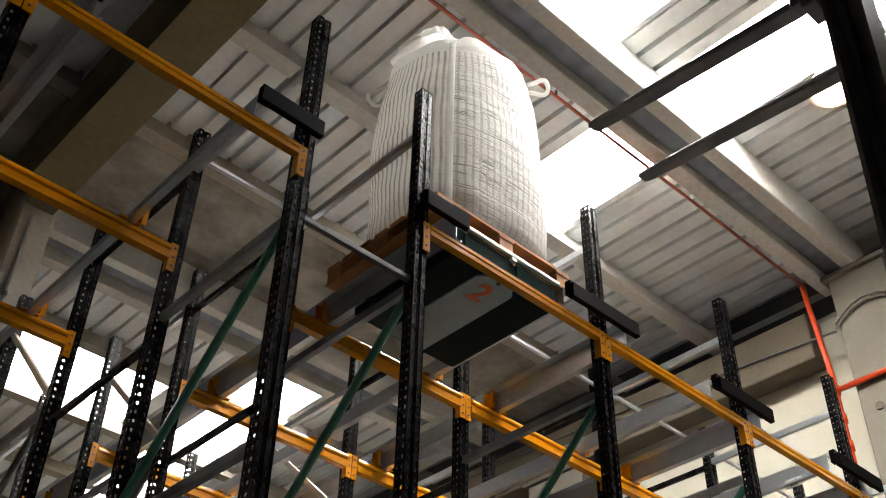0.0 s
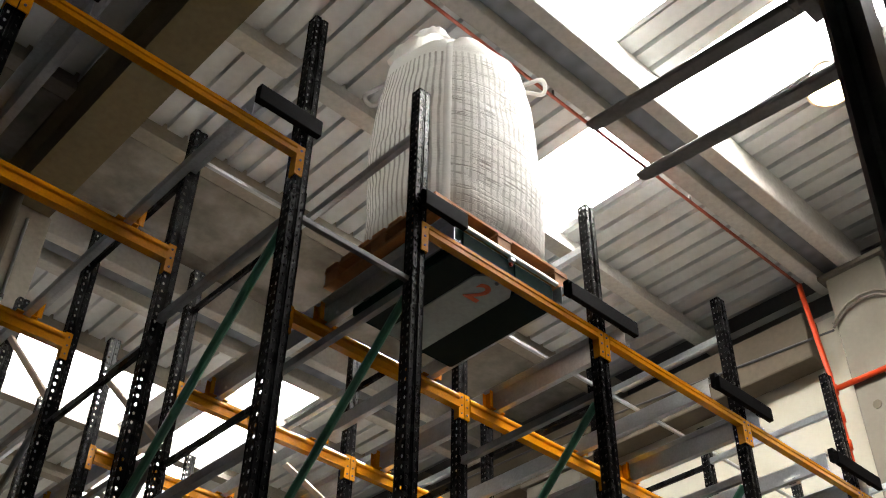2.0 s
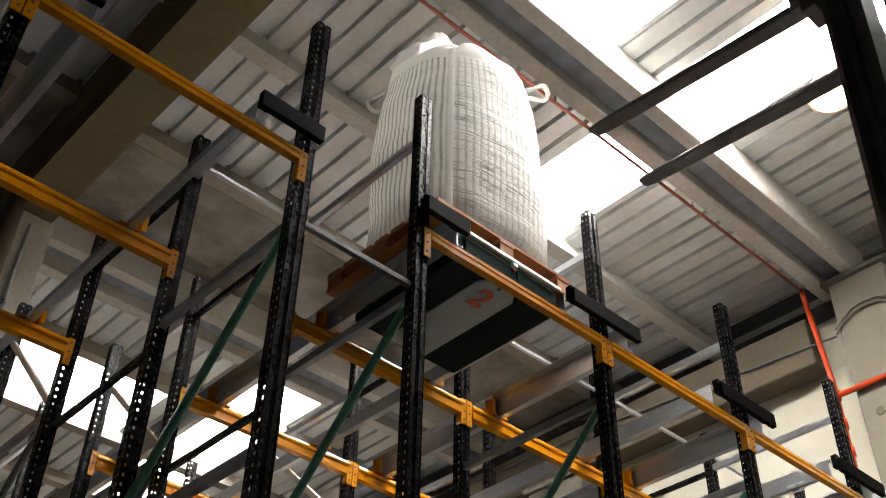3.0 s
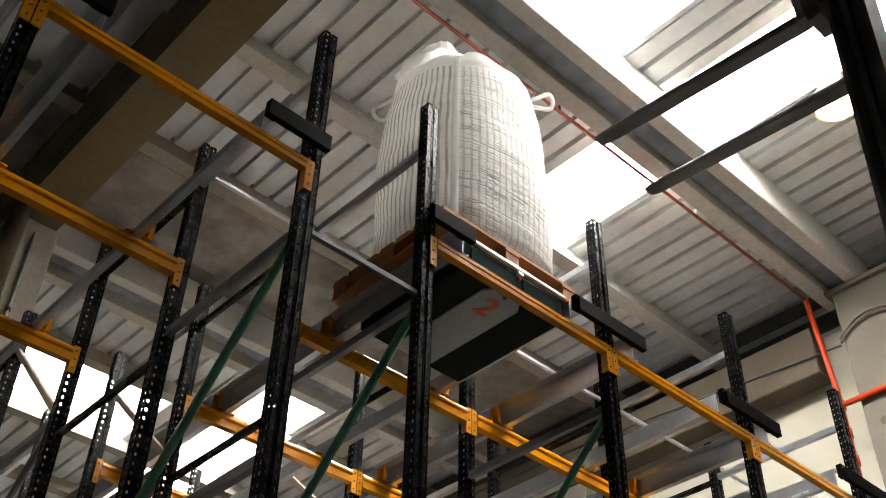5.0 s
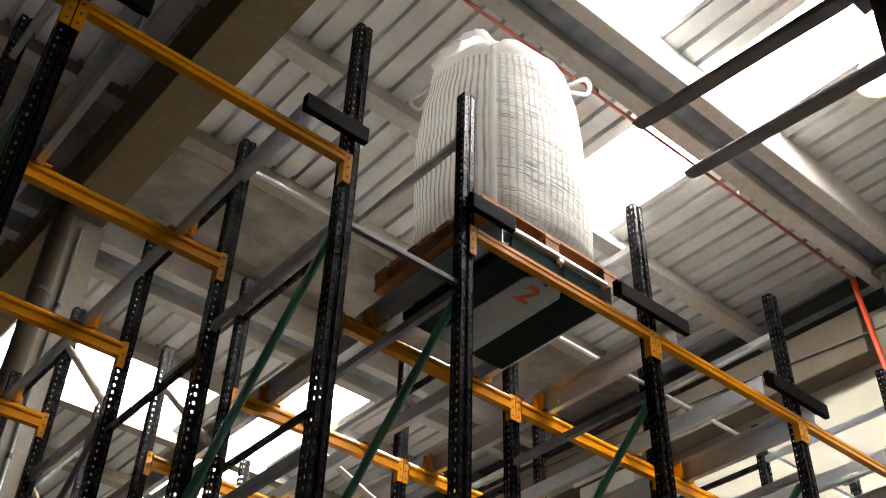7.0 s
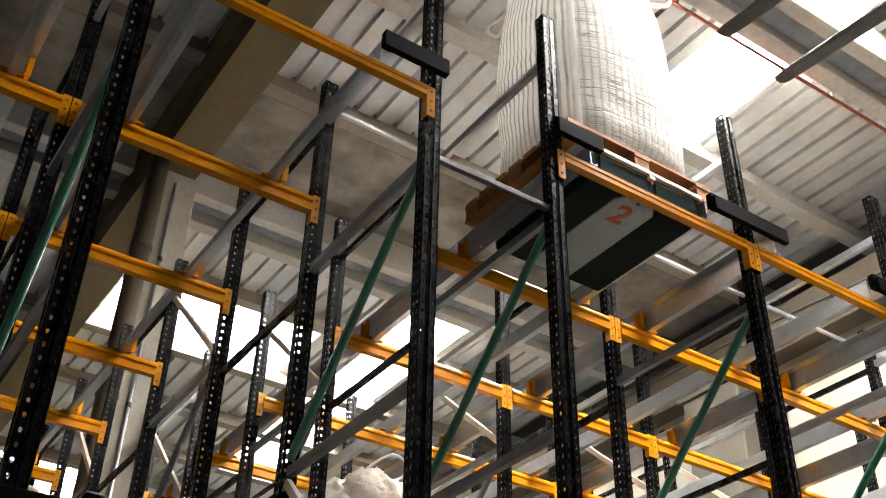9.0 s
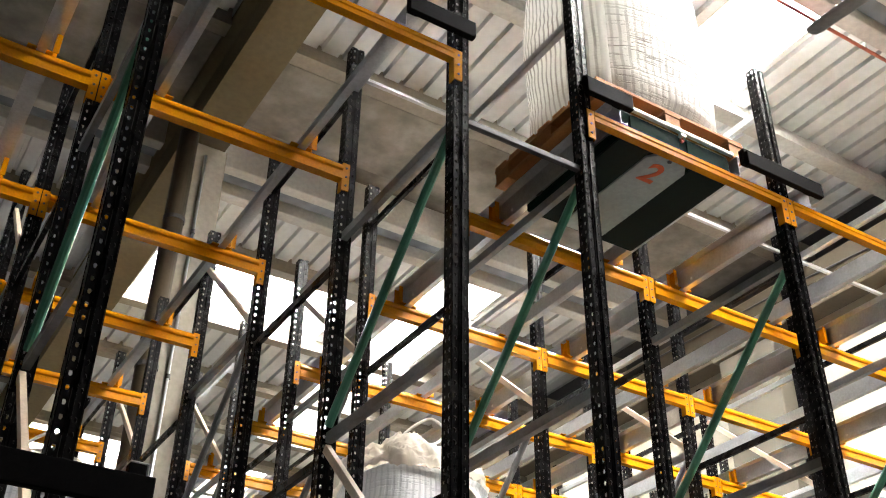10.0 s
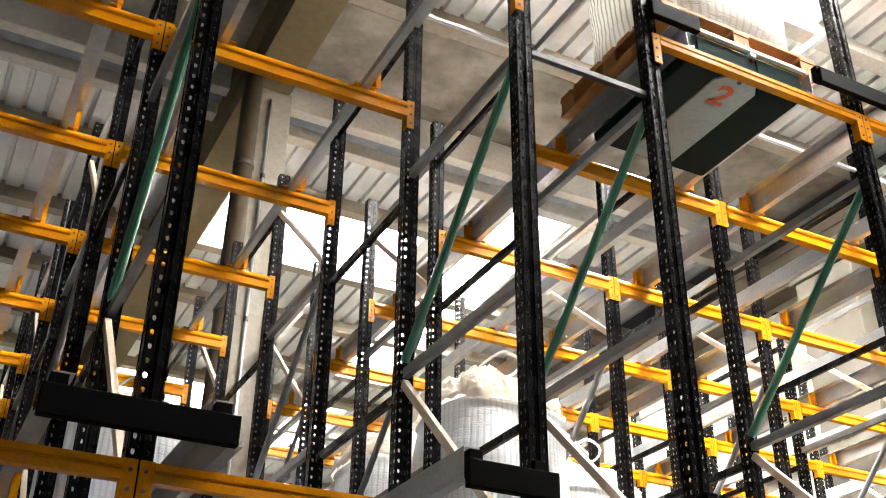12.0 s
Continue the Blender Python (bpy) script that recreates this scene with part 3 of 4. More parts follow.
def cross_beam(x0, x1, slim):
    ob = thing("rack_beam", "orange painted rack cross beam with end connectors", "rack beam", "rack cross beams")
    part("bar", sweep(SLIM if slim else STEPPED, (x0 + 0.049, 0, 0), (x1 - 0.049, 0, 0)), ORANGE, ob)
    for x, s in ((x0, 1), (x1, -1)):
        lo, hi = sorted((x + s * 0.003, x + s * 0.0485))
        plate = box(lo, hi, -0.0175, -0.0112, -0.185, 0.004)
        lo, hi = sorted((x + s * 0.0425, x + s * 0.0485))
        box(lo, hi, -0.011, 0.03, -0.185, 0.004, bm=plate)
        c = part("connector", plate, ORANGE, ob, "orange bolted connector")
        for z in (-0.03, -0.09, -0.15):
            part("bolt", tube([(x + s * 0.024, -0.022, z), (x + s * 0.024, -0.017, z)], 0.007, 6), DARKMETAL, c)
    if not slim:
        for x, s in ((x0 + RAIL_IN, 1), (x1 - RAIL_IN, -1)):
            b = box(*sorted((x - 0.03 * s, x - 0.035 * s)), -0.034, 0.034, 0.002, 0.128)
            box(*sorted((x - 0.0355 * s, x - 0.06 * s)), -0.036, -0.031, 0.002, 0.128, bm=b)
            box(*sorted((x - 0.0355 * s, x - 0.06 * s)), 0.031, 0.036, 0.002, 0.128, bm=b)
            box(*sorted((x - 0.035 * s, x + 0.09 * s)), -0.03, 0.03, 0.001, 0.008, bm=b)
            part("rail_bracket", b, ORANGE, ob, "orange upright rail bracket")
    return ob


BACK_UP = 0.1   # beams behind the face sit a little higher
masters = {}
for x0, x1 in LANES:
    for k in range(NROWS):
        for z in LEVELS:
            key = (round(x1 - x0, 3), k == 0)
            y = row(k) - 0.03
            z = z + (BACK_UP if k else 0.012 if z > 4 else -0.027)
            if key not in masters:
                ob = cross_beam(0, x1 - x0, k == 0)
                ob.matrix_basis = pose(x0, y, z)
                masters[key] = ob
            else:
                copy_thing(masters[key], pose(x0, y, z))

# rails: galvanised sections that the shuttle runs in
RAIL_Y0, RAIL_Y1 = row(0) + 0.01, row(NROWS - 1) + 0.3


def rail_meshes(s):
    """s = 1: lane on the +x side of the web."""
    def bar(name, a, b, z0, z1):
        return mesh_from(box(min(s * a, s * b), max(s * a, s * b), RAIL_Y0, RAIL_Y1, z0, z1), name, GALV)
    return [bar("web", 0.0, 0.004, 0.0042, 0.1398), bar("running_flange", 0.0, 0.045, 0.0, 0.004), bar("pallet_flange", -0.06, 0.004, 0.14, 0.144), bar("lip", 0.041, 0.045, 0.0042, 0.016)]


RAIL_BOLT = mesh_from(tube([(-0.006, 0, 0), (0.006, 0, 0)], 0.009, 8), "bolt", SILVER)
RAILS = {1: rail_meshes(1), -1: rail_meshes(-1)}
for x0, x1 in LANES:
    for z in LEVELS:
        for x, s in ((x0 + RAIL_IN, 1), (x1 - RAIL_IN, -1)):
            ob = thing("pallet_rail", "long galvanised steel pallet rail on orange brackets", "rail", "pallet rails", at=(x, 0, z + BACK_UP - 0.01))
            for me in RAILS[s]:
                part(me.name.split(".")[0], me, None, ob)
            for k in (1, 2, 3):
                bolt = part("bolt", RAIL_BOLT, None, ob)
                bolt.location = (-0.001 * s, row(k) - 0.16, 0.035)


# small printed labels on some rail webs
LABEL_WHITE = material("label_paper", (0.8, 0.8, 0.78), 0.6, second=(0.74, 0.74, 0.72), bump=0.0, grainy=0.05)
for x, y, z in ((6.805, 3.66, 5.285), (6.805, 6.43, 5.285), (7.375, 7.3, 5.285), (8.255, 7.36, 5.285)):
    lb = thing("rail_label", "small white label with dark print on a rail", "label", "rail labels", at=(x, y, z))
    part("backing", box(-0.004, -0.0005, -0.07, 0.07, -0.035, 0.035), LABEL_WHITE, lb)
    part("print_bar", box(-0.0062, -0.0042, -0.03, 0.03, -0.022, 0.0), DARKMETAL, lb)
    part("print_bar", box(-0.0062, -0.0042, -0.03, -0.005, 0.004, 0.022), DARKMETAL, lb)


# black stop bars across the rail ends
def stop_bar(x0, x1, z, label):
    ob = thing("rail_end_stop", label, "end stop", "rail end stops")
    part("bar", box(x0, x1, row(0) - 0.1, row(0) - 0.062, z, z + 0.1, 0.004), MATT_BLACK, ob)
    for x in (x0 + 0.05, x1 - 0.05):
        part("clip", box(x - 0.028, x + 0.028, row(0) - 0.058, row(0) - 0.015, z + 0.05, z + 0.15, 0.003), MATT_BLACK, ob)
    return ob


REACH = 0.325
for z in (LEVELS[0] + 0.095, LEVELS[1] + 0.052):
    for name, x in COLS.items():
        lo, hi = x - REACH, x + REACH - 0.04
        if name == "a":
            hi = x + 0.045
        if name == "b":
            lo = x - 0.02
        stop_bar(lo, hi, z, "black steel end stop across the rail ends")

# black spacers that join one ladder to the next
LINKS = [mesh_from(box(-0.014, 0.014, row(1) + 0.035, row(2) - 0.035, z - 0.022, z + 0.022, 0.002), "spacer", BLACK) for z in (5.85, 4.66, 3.53)]
for x in XS:
    for k in (0, 2, 4, 6):
        for me in LINKS:
            ob = new("rack_spacer", me)
            ob.matrix_basis = pose(x, k * ROWP, 0)
            tagged(ob, "black steel spacer joining two rack ladders", "spacer", "rack spacers")

# slim tie across the gap at the rack face
solid("rack_tie", box(1.99 + 0.041, 2.747 - 0.041, row(0) - 0.012, row(0) + 0.018, 4.797, 4.829, 0.003), DARKMETAL, "slim dark grey tie across the gap between two racks", "tie bar", "rack ties")

# ties along the second row
tie = [(-0.013, -0.011), (0.013, -0.011), (0.013, -0.003), (0.009, 0.0), (0.013, 0.003), (0.013, 0.011), (-0.013, 0.011)]
for x0, x1 in ((1.99, 2.747), (2.747, 4.197), (4.197, 5.647), (5.647, 7.097), (7.097, 8.547), (8.547, 9.997)):
    solid("rack_tie", sweep(tie, (x0 + 0.042, row(1) - 0.02, 5.99), (x1 - 0.042, row(1) - 0.02, 5.99)), GALV, "bright galvanised tie between rack frames", "tie bar", "rack ties")


# ---- pallets and sacks ----
def pallet(x, y, z, w=1.1, d=1.0, label="reddish-brown wooden pallet on the rack"):
    ob = thing("pallet", label, "pallet", "pallets", at=(x, y, z))
    n = 7
    for i in range(n):
        yy = -d / 2 + 0.06 + i * (d - 0.12) / (n - 1)
        part("board", box(-w / 2, w / 2, yy - 0.055, yy + 0.055, 0.122, 0.142, 0.002), WOOD, ob)
    for xx in (-w / 2 + 0.06, 0, w / 2 - 0.06):
        part("board", box(xx - 0.06, xx + 0.06, -d / 2, d / 2, 0.101, 0.1215, 0.002), WOOD, ob)
        part("board", box(xx - 0.06, xx + 0.06, -d / 2 + 0.132, d / 2 - 0.132, 0.0, 0.02, 0.002), WOOD, ob)
        for yy in (-d / 2 + 0.07, 0, d / 2 - 0.07):
            part("block", box(xx - 0.055, xx + 0.055, yy - 0.065, yy + 0.065, 0.0205, 0.1005, 0.003), WOOD, ob)
    for yy in (-d / 2 + 0.065, d / 2 - 0.065):
        part("board", box(-w / 2, w / 2, yy - 0.065, yy + 0.065, 0.0, 0.02, 0.002), WOOD, ob)
    return ob


def sack_body(hx, hy, height, seed, top_in=0.25, lumps=0.012, expo=4.0, levels=48, around=120, slump=0.0, dome=0.07, taper=0.0):
    """Rounded square cross section, bulging sides, shoulders that turn in."""
    bm = bmesh.new()
    uv = bm.loops.layers.uv.new("UVMap")
    off = Vector((seed * 3.1, seed * 1.7, 0))
    rings, us = [], []
    for j in range(levels + 1):
        v = j / levels
        if v < 0.84:
            q = v / 0.84
            z = q * height * (1 - dome)
            r = 0.93 + 0.09 * math.sin(math.pi * min(1, q * 0.62 + 0.16)) - (0.03 + taper) * q ** 3
            r *= 0.94 + 0.06 * min(1, q / 0.06)
        else:
            q = (v - 0.84) / 0.16
            z = height * (1 - dome + dome * math.sin(q * math.pi / 2))
            r = (0.985 - taper) * (1 - (1 - top_in) * (1 - math.cos(q * math.pi / 2)))
        ring = []
        for i in range(around):
            a = 2 * math.pi * i / around
            c, s = math.cos(a), math.sin(a)
            k = (abs(c) ** expo + abs(s) ** expo) ** (-1 / expo)
            p = Vector((c * k * hx * r, s * k * hy * r, z))
            nz = noise.noise(p * 3.0 + off) * lumps * 1.6 + noise.noise(Vector((p.x * 3, p.y * 3, p.z * 14)) + off) * lumps * 0.5
            p += Vector((c, s, 0)) * nz
            if q > 0 and v >= 0.84:
                p.z += noise.noise(p * 5 + off) * 0.05 * q
            if slump:
                p.z += noise.noise(Vector((p.x * 2.2, p.y * 2.2, seed))) * slump * max(0, v - 0.5)
            ring.append(bm.verts.new(p))
        rings.append(ring)
    per = 2 * math.pi * (hx + hy) / 2 * 1.15
    for j in range(levels):
        for i in range(around):
            k = (i + 1) % around
            f = bm.faces.new((rings[j][i], rings[j][k], rings[j + 1][k], rings[j + 1][i]))
            z0, z1 = rings[j][i].co.z, rings[j + 1][i].co.z
            for lp, (u, vv) in zip(f.loops, ((i, z0), (i + 1, z0), (i + 1, z1), (i, z1))):
                lp[uv].uv = (u / around * per, vv)
            if j >= 0.85 * levels:
                f.material_index = 1
    bm.faces.new(list(reversed(rings[0])))
    bm.faces.new(rings[-1]).material_index = 1
    return bm


# the full sack on the shuttle
PX, PY, PZ = 3.475, 3.9, 5.445
pallet(PX, PY, PZ, label="reddish-brown wooden pallet carried on the shuttle")
sack = thing("bulk_sack", "full white woven bulk sack with vertical threads", "bulk bag", at=(PX + 0.03, PY - 0.02, PZ + 0.143))
S_HX, S_HY, S_SIDE, S_DOME = 0.525, 0.485, 1.64, 0.46


def sack_point(a, v, proud=0.0):
    """Skin of the slumped sack: v from 0 at the pallet to 1 at the rim, up to 2 on the crown."""
    c, s = math.cos(a), math.sin(a)
    k = (abs(c) ** 2.7 + abs(s) ** 2.7) ** (-1 / 2.7)
    if v <= 1:
        z = S_SIDE * v
        r = 0.955 + 0.075 * math.sin(math.pi * min(1, v * 0.8 + 0.08)) - 0.075 * v ** 4
        r *= 0.95 + 0.05 * min(1, v / 0.05)
    else:
        th = (v - 1) * math.pi / 2
        z = S_SIDE + S_DOME * math.sin(th)
        r = 0.9 * max(0.0, math.cos(th)) ** 0.85
    # the filling has spread over the foot of the outer corner
    out = math.atan2(math.sin(a - math.radians(320)), math.cos(a - math.radians(320)))
    r += 0.075 * math.exp(-(out / 0.6) ** 2) * max(0.0, 1 - v / 0.6) ** 1.3 * min(1, v / 0.06 + 0.35)
    p = Vector((c * k * S_HX * r, s * k * S_HY * r, z))
    bump = noise.noise(p * 3.0 + Vector((3.1, 1.7, 0))) * 0.02 + noise.noise(Vector((p.x * 3, p.y * 3, p.z * 15))) * 0.008
    p += Vector((c, s, 0)) * (bump * min(1, r * 2) + proud)
    # the stitched corner pulls a dip into the crown, cloth billows beside it
    d = math.atan2(math.sin(a - math.radians(225)), math.cos(a - math.radians(225)))
    if v > 1:
        q = math.sin((v - 1) * math.pi)
        p.z += q * (0.05 * noise.noise(p * 4.0) - 0.07 * math.exp(-(d / 0.14) ** 2)) + proud
    # filling has slumped towards the open aisle
    t = max(0.0, z / 2.06)
    p.z += 0.55 * (p.x * 0.707 + p.y * 0.707) * t ** 2.2
    return p


def sack_skin():
    bm = bmesh.new()
    uv = bm.loops.layers.uv.new("UVMap")
    around, vs = 144, [i / 46 for i in range(47)] + [1 + i / 22 for i in range(1, 22)] + [1.985]
    rings = [[bm.verts.new(sack_point(2 * math.pi * i / around, v)) for i in range(around)] for v in vs]
    for j in range(len(vs) - 1):
        for i in range(around):
            k = (i + 1) % around
            if i in (89, 90) and vs[j] < 1.7:
                continue   # the webbing closes this seam
            f = bm.faces.new((rings[j][i], rings[j][k], rings[j + 1][k], rings[j + 1][i]))
            for lp, (u, vv) in zip(f.loops, ((i, vs[j]), (i + 1, vs[j]), (i + 1, vs[j + 1]), (i, vs[j + 1]))):
                lp[uv].uv = (u / around * 3.65, vv * S_SIDE)
            if vs[j] > 1.02:
                f.material_index = 1
    bm.faces.new(list(reversed(rings[0])))
    bm.faces.new(rings[-1]).material_index = 1
    return bm


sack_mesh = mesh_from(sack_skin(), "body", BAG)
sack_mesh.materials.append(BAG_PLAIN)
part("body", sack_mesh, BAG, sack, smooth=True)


def spout():
    """Tied-off filling neck, blunt and creased."""
    bm = bmesh.new()
    rings = []
    for j in range(20):
        q = j / 19
        ring = []
        for i in range(48):
            a = 2 * math.pi * i / 48
            r = 0.12 * (1 - q) ** 2 + 0.118 + 0.018 * math.sin(q * 5.5 + 0.5)
            r *= 1 + 0.05 * math.sin(a * 11 + q * 3) + 0.22 * noise.noise(Vector((math.cos(a) * 1.4, math.sin(a) * 1.4, q * 1.5 + 3)))
            if q > 0.9:
                r *= 1 - (q - 0.9) * 2.5
            ring.append(bm.verts.new((-0.15 + 0.03 * q + math.cos(a) * r * 1.12, 0.13 - 0.03 * q + math.sin(a) * r * 1.12, 1.92 + 0.33 * q + 0.05 * q * noise.noise(Vector((math.cos(a) * 1.5, math.sin(a) * 1.5, 7.0))))))
        rings.append(ring)
    for a, b in zip(rings, rings[1:]):
        for i in range(48):
            bm.faces.new((a[i], a[(i + 1) % 48], b[(i + 1) % 48], b[i]))
    bm.faces.new(rings[-1])
    return bm


part("spout", spout(), BAG_PLAIN, sack, "gathered white filling spout", smooth=True)


def corner_webbing():
    """Sewn band down the near corner, a little proud of the cloth on either side."""
    bm = bmesh.new()
    step = 2 * math.pi / 144
    rows = []
    for i in range(71):
        v = 1.74 * i / 70
        rows.append([bm.verts.new(sack_point(math.radians(225) + k * step, v, p)) for k, p in ((-1.02, -0.002), (-0.95, 0.005), (0, 0.007), (0.95, 0.005), (1.02, -0.002))])
    for a, b in zip(rows, rows[1:]):
        for i in range(4):
            bm.faces.new((a[i], a[i + 1], b[i + 1], b[i]))
    return bm


part("corner_strap", corner_webbing(), BAG_PLAIN, sack, "white corner webbing", smooth=True)


def lifting_loop(a, v, tip, spread):
    """Webbing loop sewn to a corner; tip is the way from its root to its far end."""
    root = sack_point(a, v, -0.01)
    tip = Vector(tip)
    side = Vector((0.48, 0.5, 0.72)).cross(tip).normalized()
    pts = []
    for i in range(25):
        u = i / 24
        w = math.sin(u * math.pi)
        pts.append(root + tip * w ** 0.8 + side * spread * math.sin(u * 2 * math.pi) * (0.35 + 0.65 * w) + side * (0.5 - u) * 0.05)
    return tube(pts, 0.016, 8)


part("lifting_loop", lifting_loop(math.radians(138), 1.04, (-0.12, 0.05, -0.21), 0.045), BAG_PLAIN, sack, "white lifting loop hanging down", smooth=True)
part("lifting_loop", lifting_loop(math.radians(315), 1.06, (0.12, -0.115, 0.02), 0.05), BAG_PLAIN, sack, "white lifting loop standing out", smooth=True)
part("lifting_loop", lifting_loop(math.radians(45), 1.0, (0.12, 0.12, -0.1), 0.05), BAG_PLAIN, sack, "white lifting loop", smooth=True)

# ---- pallet shuttle ----
sh = thing("pallet_shuttle", "dark green pallet shuttle with a grey numbered underplate", "shuttle", at=(3.445, 3.75, 5.218))
part("body", box(-0.4, 0.4, -0.375, 0.5, 0.0, 0.17, 0.012), SHUTTLE_GREEN, sh)
part("deck_plate", box(-0.38, 0.38, -0.3, 0.49, 0.171, 0.222, 0.006), SHUTTLE_DARK, sh)
for x0, x1 in ((-0.385, -0.17), (0.125, 0.385)):
    part("belly_plate", box(x0, x1, -0.355, 0.47, -0.012, -0.001, 0.003), SHUTTLE_DARK, sh, "charcoal belly plate")
up = bmesh.new()
outline = [(-0.165, 0.47), (0.12, 0.47), (0.12, -0.29), (0.06, -0.365), (-0.1, -0.365), (-0.165, -0.29)]
lo = [up.verts.new((x, y, -0.016)) for x, y in outline]
hi = [up.verts.new((x, y, -0.001)) for x, y in outline]
up.faces.new(lo), up.faces.new(list(reversed(hi)))
for i in range(6):
    up.faces.new((lo[i], hi[i], hi[(i + 1) % 6], lo[(i + 1) % 6]))
bmesh.ops.recalc_face_normals(up, faces=up.faces)
plate = part("underplate", up, PLATE, sh, "grey plate with a red number")
part("front_bumper", box(-0.34, 0.425, -0.405, -0.378, 0.172, 0.194, 0.006), SILVER, sh, "bright aluminium front bumper")
part("sensor_block", box(0.02, 0.06, -0.402, -0.3765, 0.146, 0.17, 0.004), SILVER, sh)
part("stop_button", tube([(0.04, -0.376, 0.132), (0.04, -0.39, 0.132)], 0.013, 12), RED, sh, "small red stop button")
part("front_panel", box(-0.34, 0.01, -0.384, -0.3755, 0.03, 0.14, 0.004), SHUTTLE_GREEN, sh)
part("front_panel", box(0.07, 0.39, -0.384, -0.3755, 0.03, 0.14, 0.004), SHUTTLE_GREEN, sh)
part("status_light", ring_body([(0.004, -0.024), (0.012, -0.024), (0.014, -0.018)], 14), DARKMETAL, sh, "small dark status light").location = (-0.03, -0.335, 0)
for y in (-0.3, 0.36):
    for s in (-1, 1):
        part("wheel", tube([(s * 0.4005, y, 0.088), (s * 0.4105, y, 0.088)], 0.048, 16), DARKMETAL, sh, smooth=True)
font = bpy.data.curves.new("number", "FONT")
font.body, font.size, font.extrude, font.align_x, font.align_y = "2", 0.225, 0.001, "CENTER", "CENTER"
font.offset = 0.005
tmp = new("number", font)
number_mesh = bpy.data.meshes.new_from_object(tmp.evaluated_get(bpy.context.evaluated_depsgraph_get()))
bpy.data.objects.remove(tmp)
number_mesh.materials.clear()
number_mesh.materials.append(SIGN_RED)
num = new("number", number_mesh)
num.parent = sh
num.matrix_basis = pose(-0.042, -0.195, -0.019, 180, 0, 0)
num["label"] = "red painted number 2"

# ---- sacks stored on the lower level ----
def liner_top(hx, hy, h, seed):
    """A loose liner gathered towards a peak, with folds that run up to it."""
    bm = bmesh.new()
    n, m = 150, 52
    off = Vector((seed * 5.3, seed * 2.1, seed))
    lean = Vector((0.1 * math.sin(seed * 2.3) - 0.06, 0.08 * math.cos(seed), 0))
    rings = []
    for j in range(m + 1):
        q = j / m
        ring = []
        for i in range(n):
            a = 2 * math.pi * i / n
            c, s = math.cos(a), math.sin(a)
            k = (abs(c) ** 2.8 + abs(s) ** 2.8) ** (-1 / 2.8)
            fold = abs(noise.noise(Vector((c * 2.6, s * 2.6, q * 0.8)) + off)) + 0.5 * abs(noise.noise(Vector((c * 6, s * 6, q * 1.5)) + off))
            r = (1 - q ** 1.6) * 0.96 + 0.06 + 0.08 * math.sin(q * math.pi)
            r *= 1 + (0.12 - 0.42 * fold) * math.sin(min(1, q * 1.4) * math.pi * 0.6)
            z = h * (q ** 0.85) * (1 + 0.35 * noise.noise(Vector((c * 1.1, s * 1.1, 2.0)) + off))
            z += 0.05 * noise.noise(Vector((c * k * r * 6, s * k * r * 6, q * 3)) + off)
            ridge = 1 - abs(noise.noise(Vector((c * k * r * 9, s * k * r * 9, q * 7)) + off)) * 2
            r += 0.022 * ridge ** 3 - 0.02 * abs(noise.noise(Vector((c * 15, s * 15, q * 5)) + off))
            z += 0.014 * ridge ** 3
            ring.append(bm.verts.new(Vector((c * k * r * hx, s * k * r * hy, z)) + lean * q))
        rings.append(ring)
    for a, b in zip(rings, rings[1:]):
        for i in range(n):
            bm.faces.new((a[i], a[(i + 1) % n], b[(i + 1) % n], b[i]))
    bm.faces.new(rings[-1])
    return bm


def smooth_line(points, steps=6):
    """A curve through the points, for cords and webbing."""
    p = [Vector(q) for q in points]
    p = [p[0] * 2 - p[1]] + p + [p[-1] * 2 - p[-2]]
    out = []
    for a, b, c, d in zip(p, p[1:], p[2:], p[3:]):
        for i in range(steps):
            t = i / steps
            out.append(0.5 * (2 * b + (c - a) * t + (2 * a - 5 * b + 4 * c - d) * t ** 2 + (3 * b - a - 3 * c + d) * t ** 3))
    return out + [p[-2]]


def stored_sack(x, y, seed, height, label, crown=0.34):
    z = LEVELS[1] + BACK_UP - 0.01 + 0.145
    pallet(x, y, z, label="brown wooden pallet on the lower rails")
    ob = thing("bulk_sack", label, "bulk bag", "stored sacks", at=(x, y, z + 0.143))
    part("body", sack_body(0.5, 0.47, height, seed, 0.5, 0.02, 3.0), BAG_LOW, ob, smooth=True)
    top = liner_top(0.5, 0.47, crown, seed)
    for v in top.verts:
        v.co.z += height - 0.06
    part("liner_top", top, BAG_LINER, ob, "crumpled beige liner top", smooth=True)
    part("lifting_loop", tube(smooth_line([(-0.2, -0.1, height + crown * 0.6), (-0.1, -0.12, height + crown), (0.05, -0.16, height + crown + 0.11), (0.15, -0.2, height + crown + 0.04), (0.1, -0.2, height + crown * 0.8), (-0.1, -0.2, height + crown * 0.5)]), 0.011, 6), STRAP, ob, "white lifting loop", smooth=True)
    return ob


stored_sack(3.47, 6.3, 2, 1.27, "white woven sack with a crumpled beige top")
stored_sack(3.45, 7.75, 3, 1.3, "white woven sack slumped behind another one")
stored_sack(4.92, 7.4, 6, 1.2, "white woven sack with a crumpled beige top")
stored_sack(1.12, 7.4, 5, 1.2, "white woven sack with a pale liner top", 0.14)

# ---- reach truck mast and forks ----
truck = thing("reach_truck_mast", "black reach truck mast with raised forks", "forklift")
def fork_x(x, y):
    """The forks stand a little askew to the lane."""
    return x + (2.45 - y) * 0.075


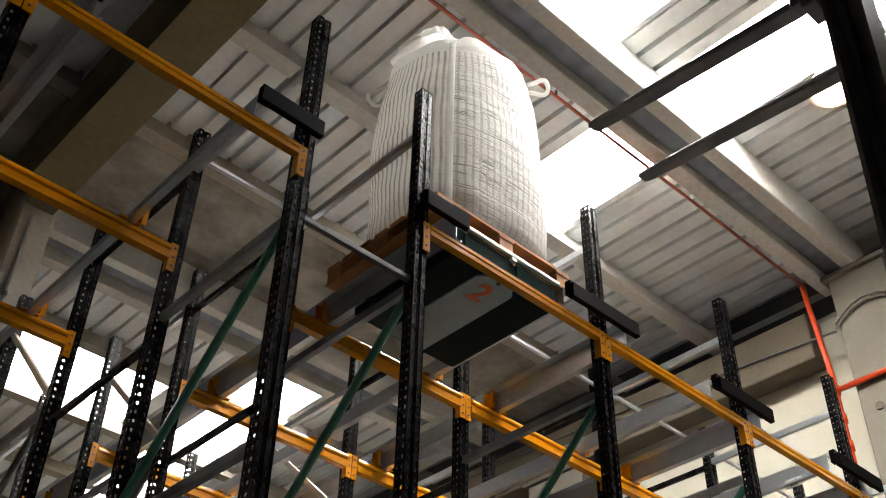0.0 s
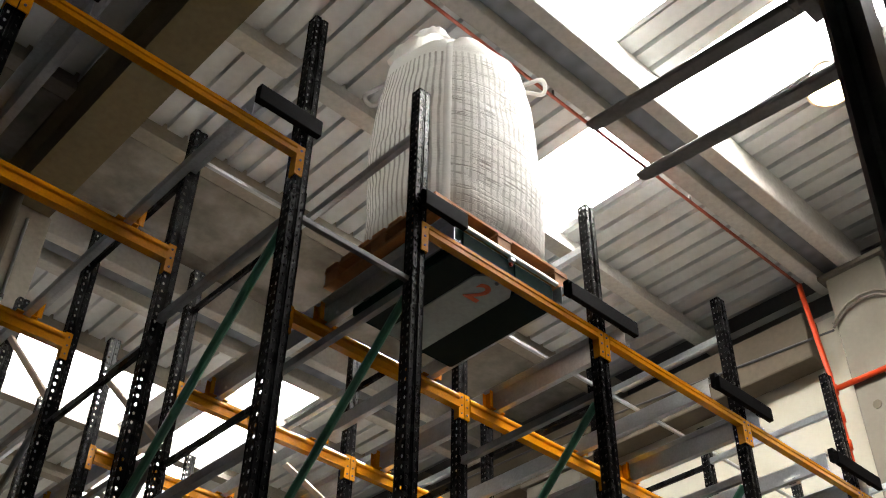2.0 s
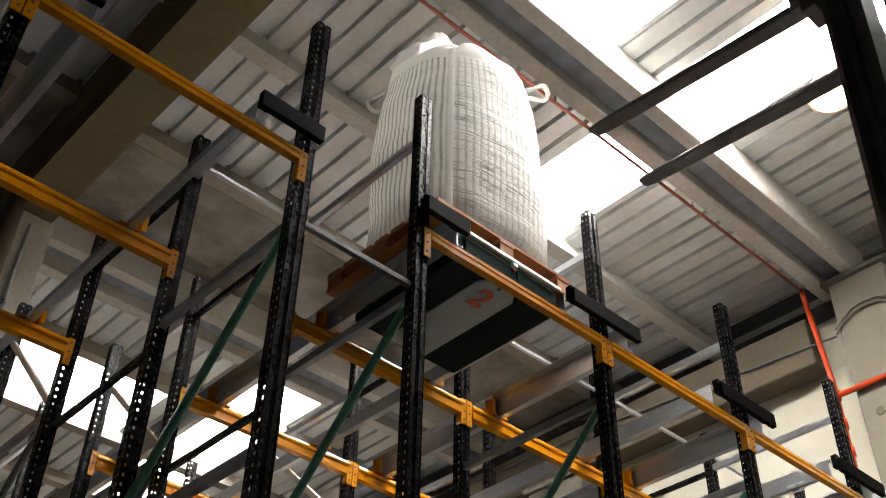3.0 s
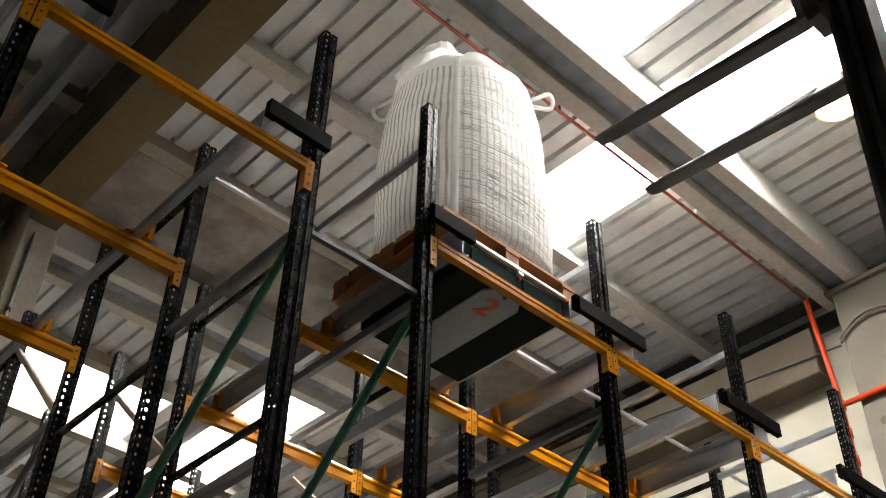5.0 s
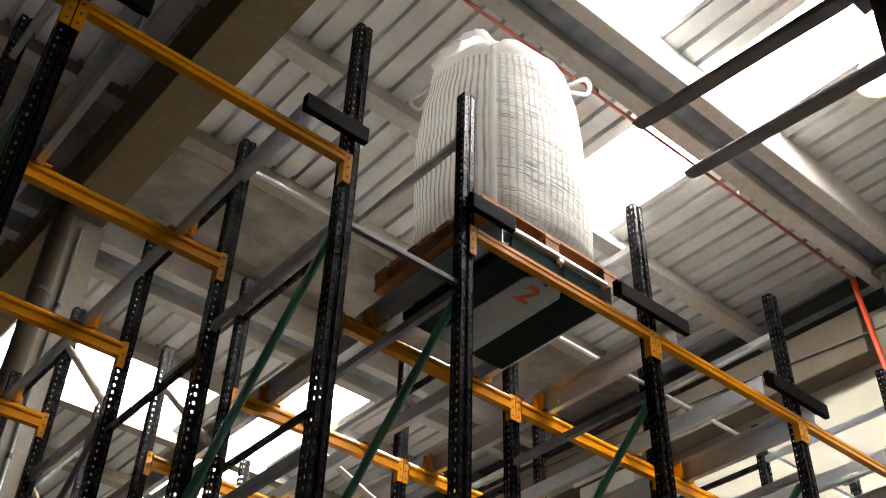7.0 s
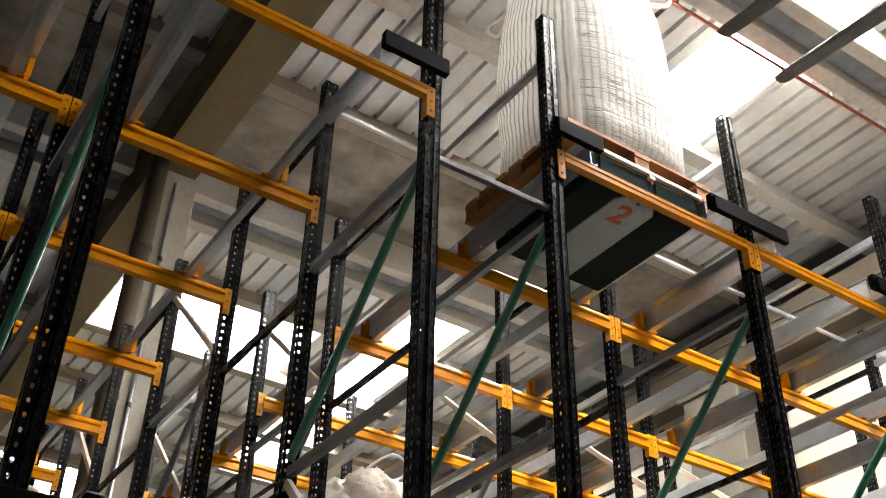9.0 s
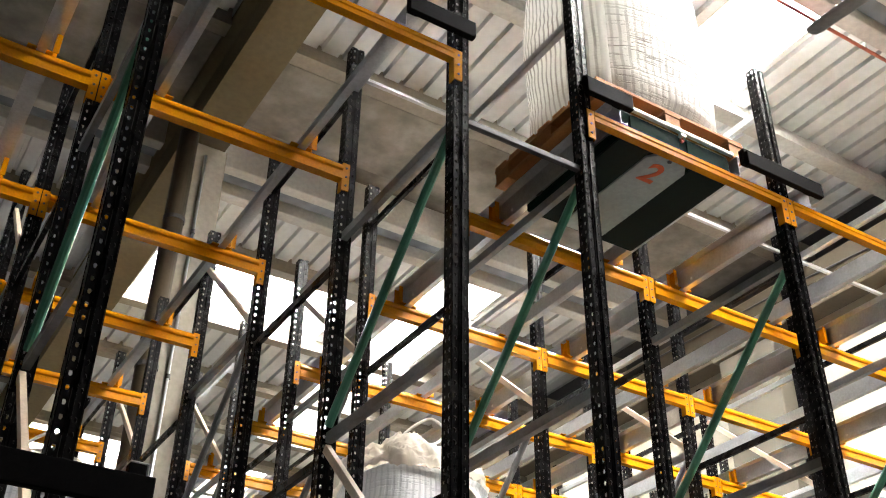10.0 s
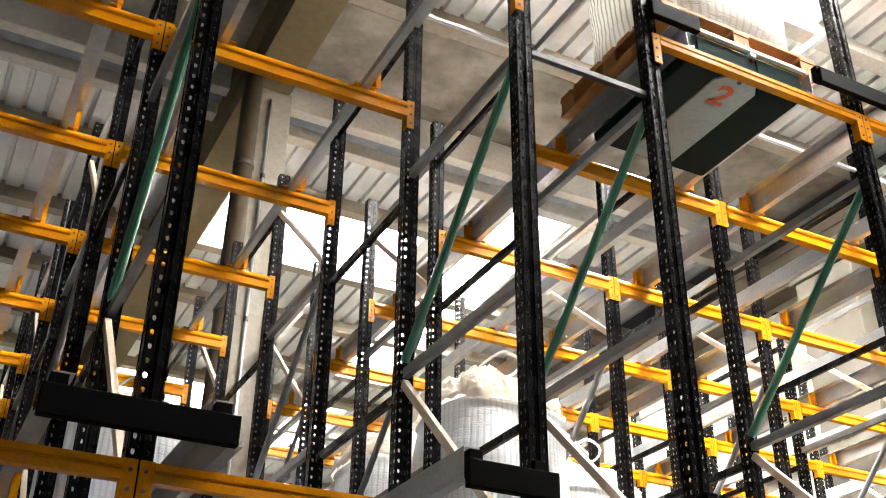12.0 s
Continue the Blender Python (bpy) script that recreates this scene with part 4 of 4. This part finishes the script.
for x, reach in ((3.197, 0.03), (3.69, 0.09)):
    bm = bmesh.new()
    secs = [(2.475 + reach, 0.026, 0.012), (2.462 + reach, 0.04, 0.018), (2.42 + reach, 0.047, 0.022), (2.2, 0.05, 0.028), (1.7, 0.05, 0.036), (1.34, 0.05, 0.045)]
    rings = [[bm.verts.new((fork_x(x, y) + sx * w, y, 5.62 + sz)) for sx, sz in ((-0.75, -h), (0.75, -h), (0.93, -h * 0.8), (1.0, -h * 0.5), (0.85, 0), (-0.85, 0), (-1.0, -h * 0.5), (-0.93, -h * 0.8))] for y, w, h in secs]
    for a, b in zip(rings, rings[1:]):
        for i in range(8):
            bm.faces.new((a[i], a[(i + 1) % 8], b[(i + 1) % 8], b[i]))
    bm.faces.new(rings[0]), bm.faces.new(rings[-1])
    bmesh.ops.recalc_face_normals(bm, faces=bm.faces)
    fork = part("fork", bm, FORK, truck, "dark worn steel fork")
    sx = fork_x(x, 1.32)
    part("shank", box(sx - 0.045, sx + 0.045, 1.295, 1.339, 5.58, 6.15, 0.006), FORK, fork)
for z in (5.66, 6.05):
    part("carriage_bar", box(3.19, 4.12, 1.22, 1.29, z, z + 0.1, 0.008), MAST, truck)
def mast_y(z):
    """The mast leans back from the rack."""
    return 1.1675 - (z - 4.9) * 0.049


for x in (3.38, 4.25):
    part("mast_rail", sweep(channel(0.16, 0.175, 0.02), (x, mast_y(0.26), 0.26), (x, mast_y(6.6), 6.6), up=(0, 1, 0)), MAST, truck, "dark mast channel")
    part("inner_rail", sweep(channel(0.05, 0.06, 0.008), (x + 0.03, mast_y(0.26) + 0.05, 0.26), (x + 0.03, mast_y(6.9) + 0.05, 6.9), up=(0, 1, 0)), FORK, truck, "worn inner mast channel")
part("side_bracket", box(3.25, 3.4, 1.225, 1.3, 5.55, 5.655, 0.01), MAST, truck)
part("mast_tie", box(3.22, 4.1, 0.9, 0.96, 6.3, 6.42, 0.006), MAST, truck)
part("base_frame", box(3.1, 4.4, 0.6, 1.55, 0.0, 0.258, 0.03), BLACK, truck)
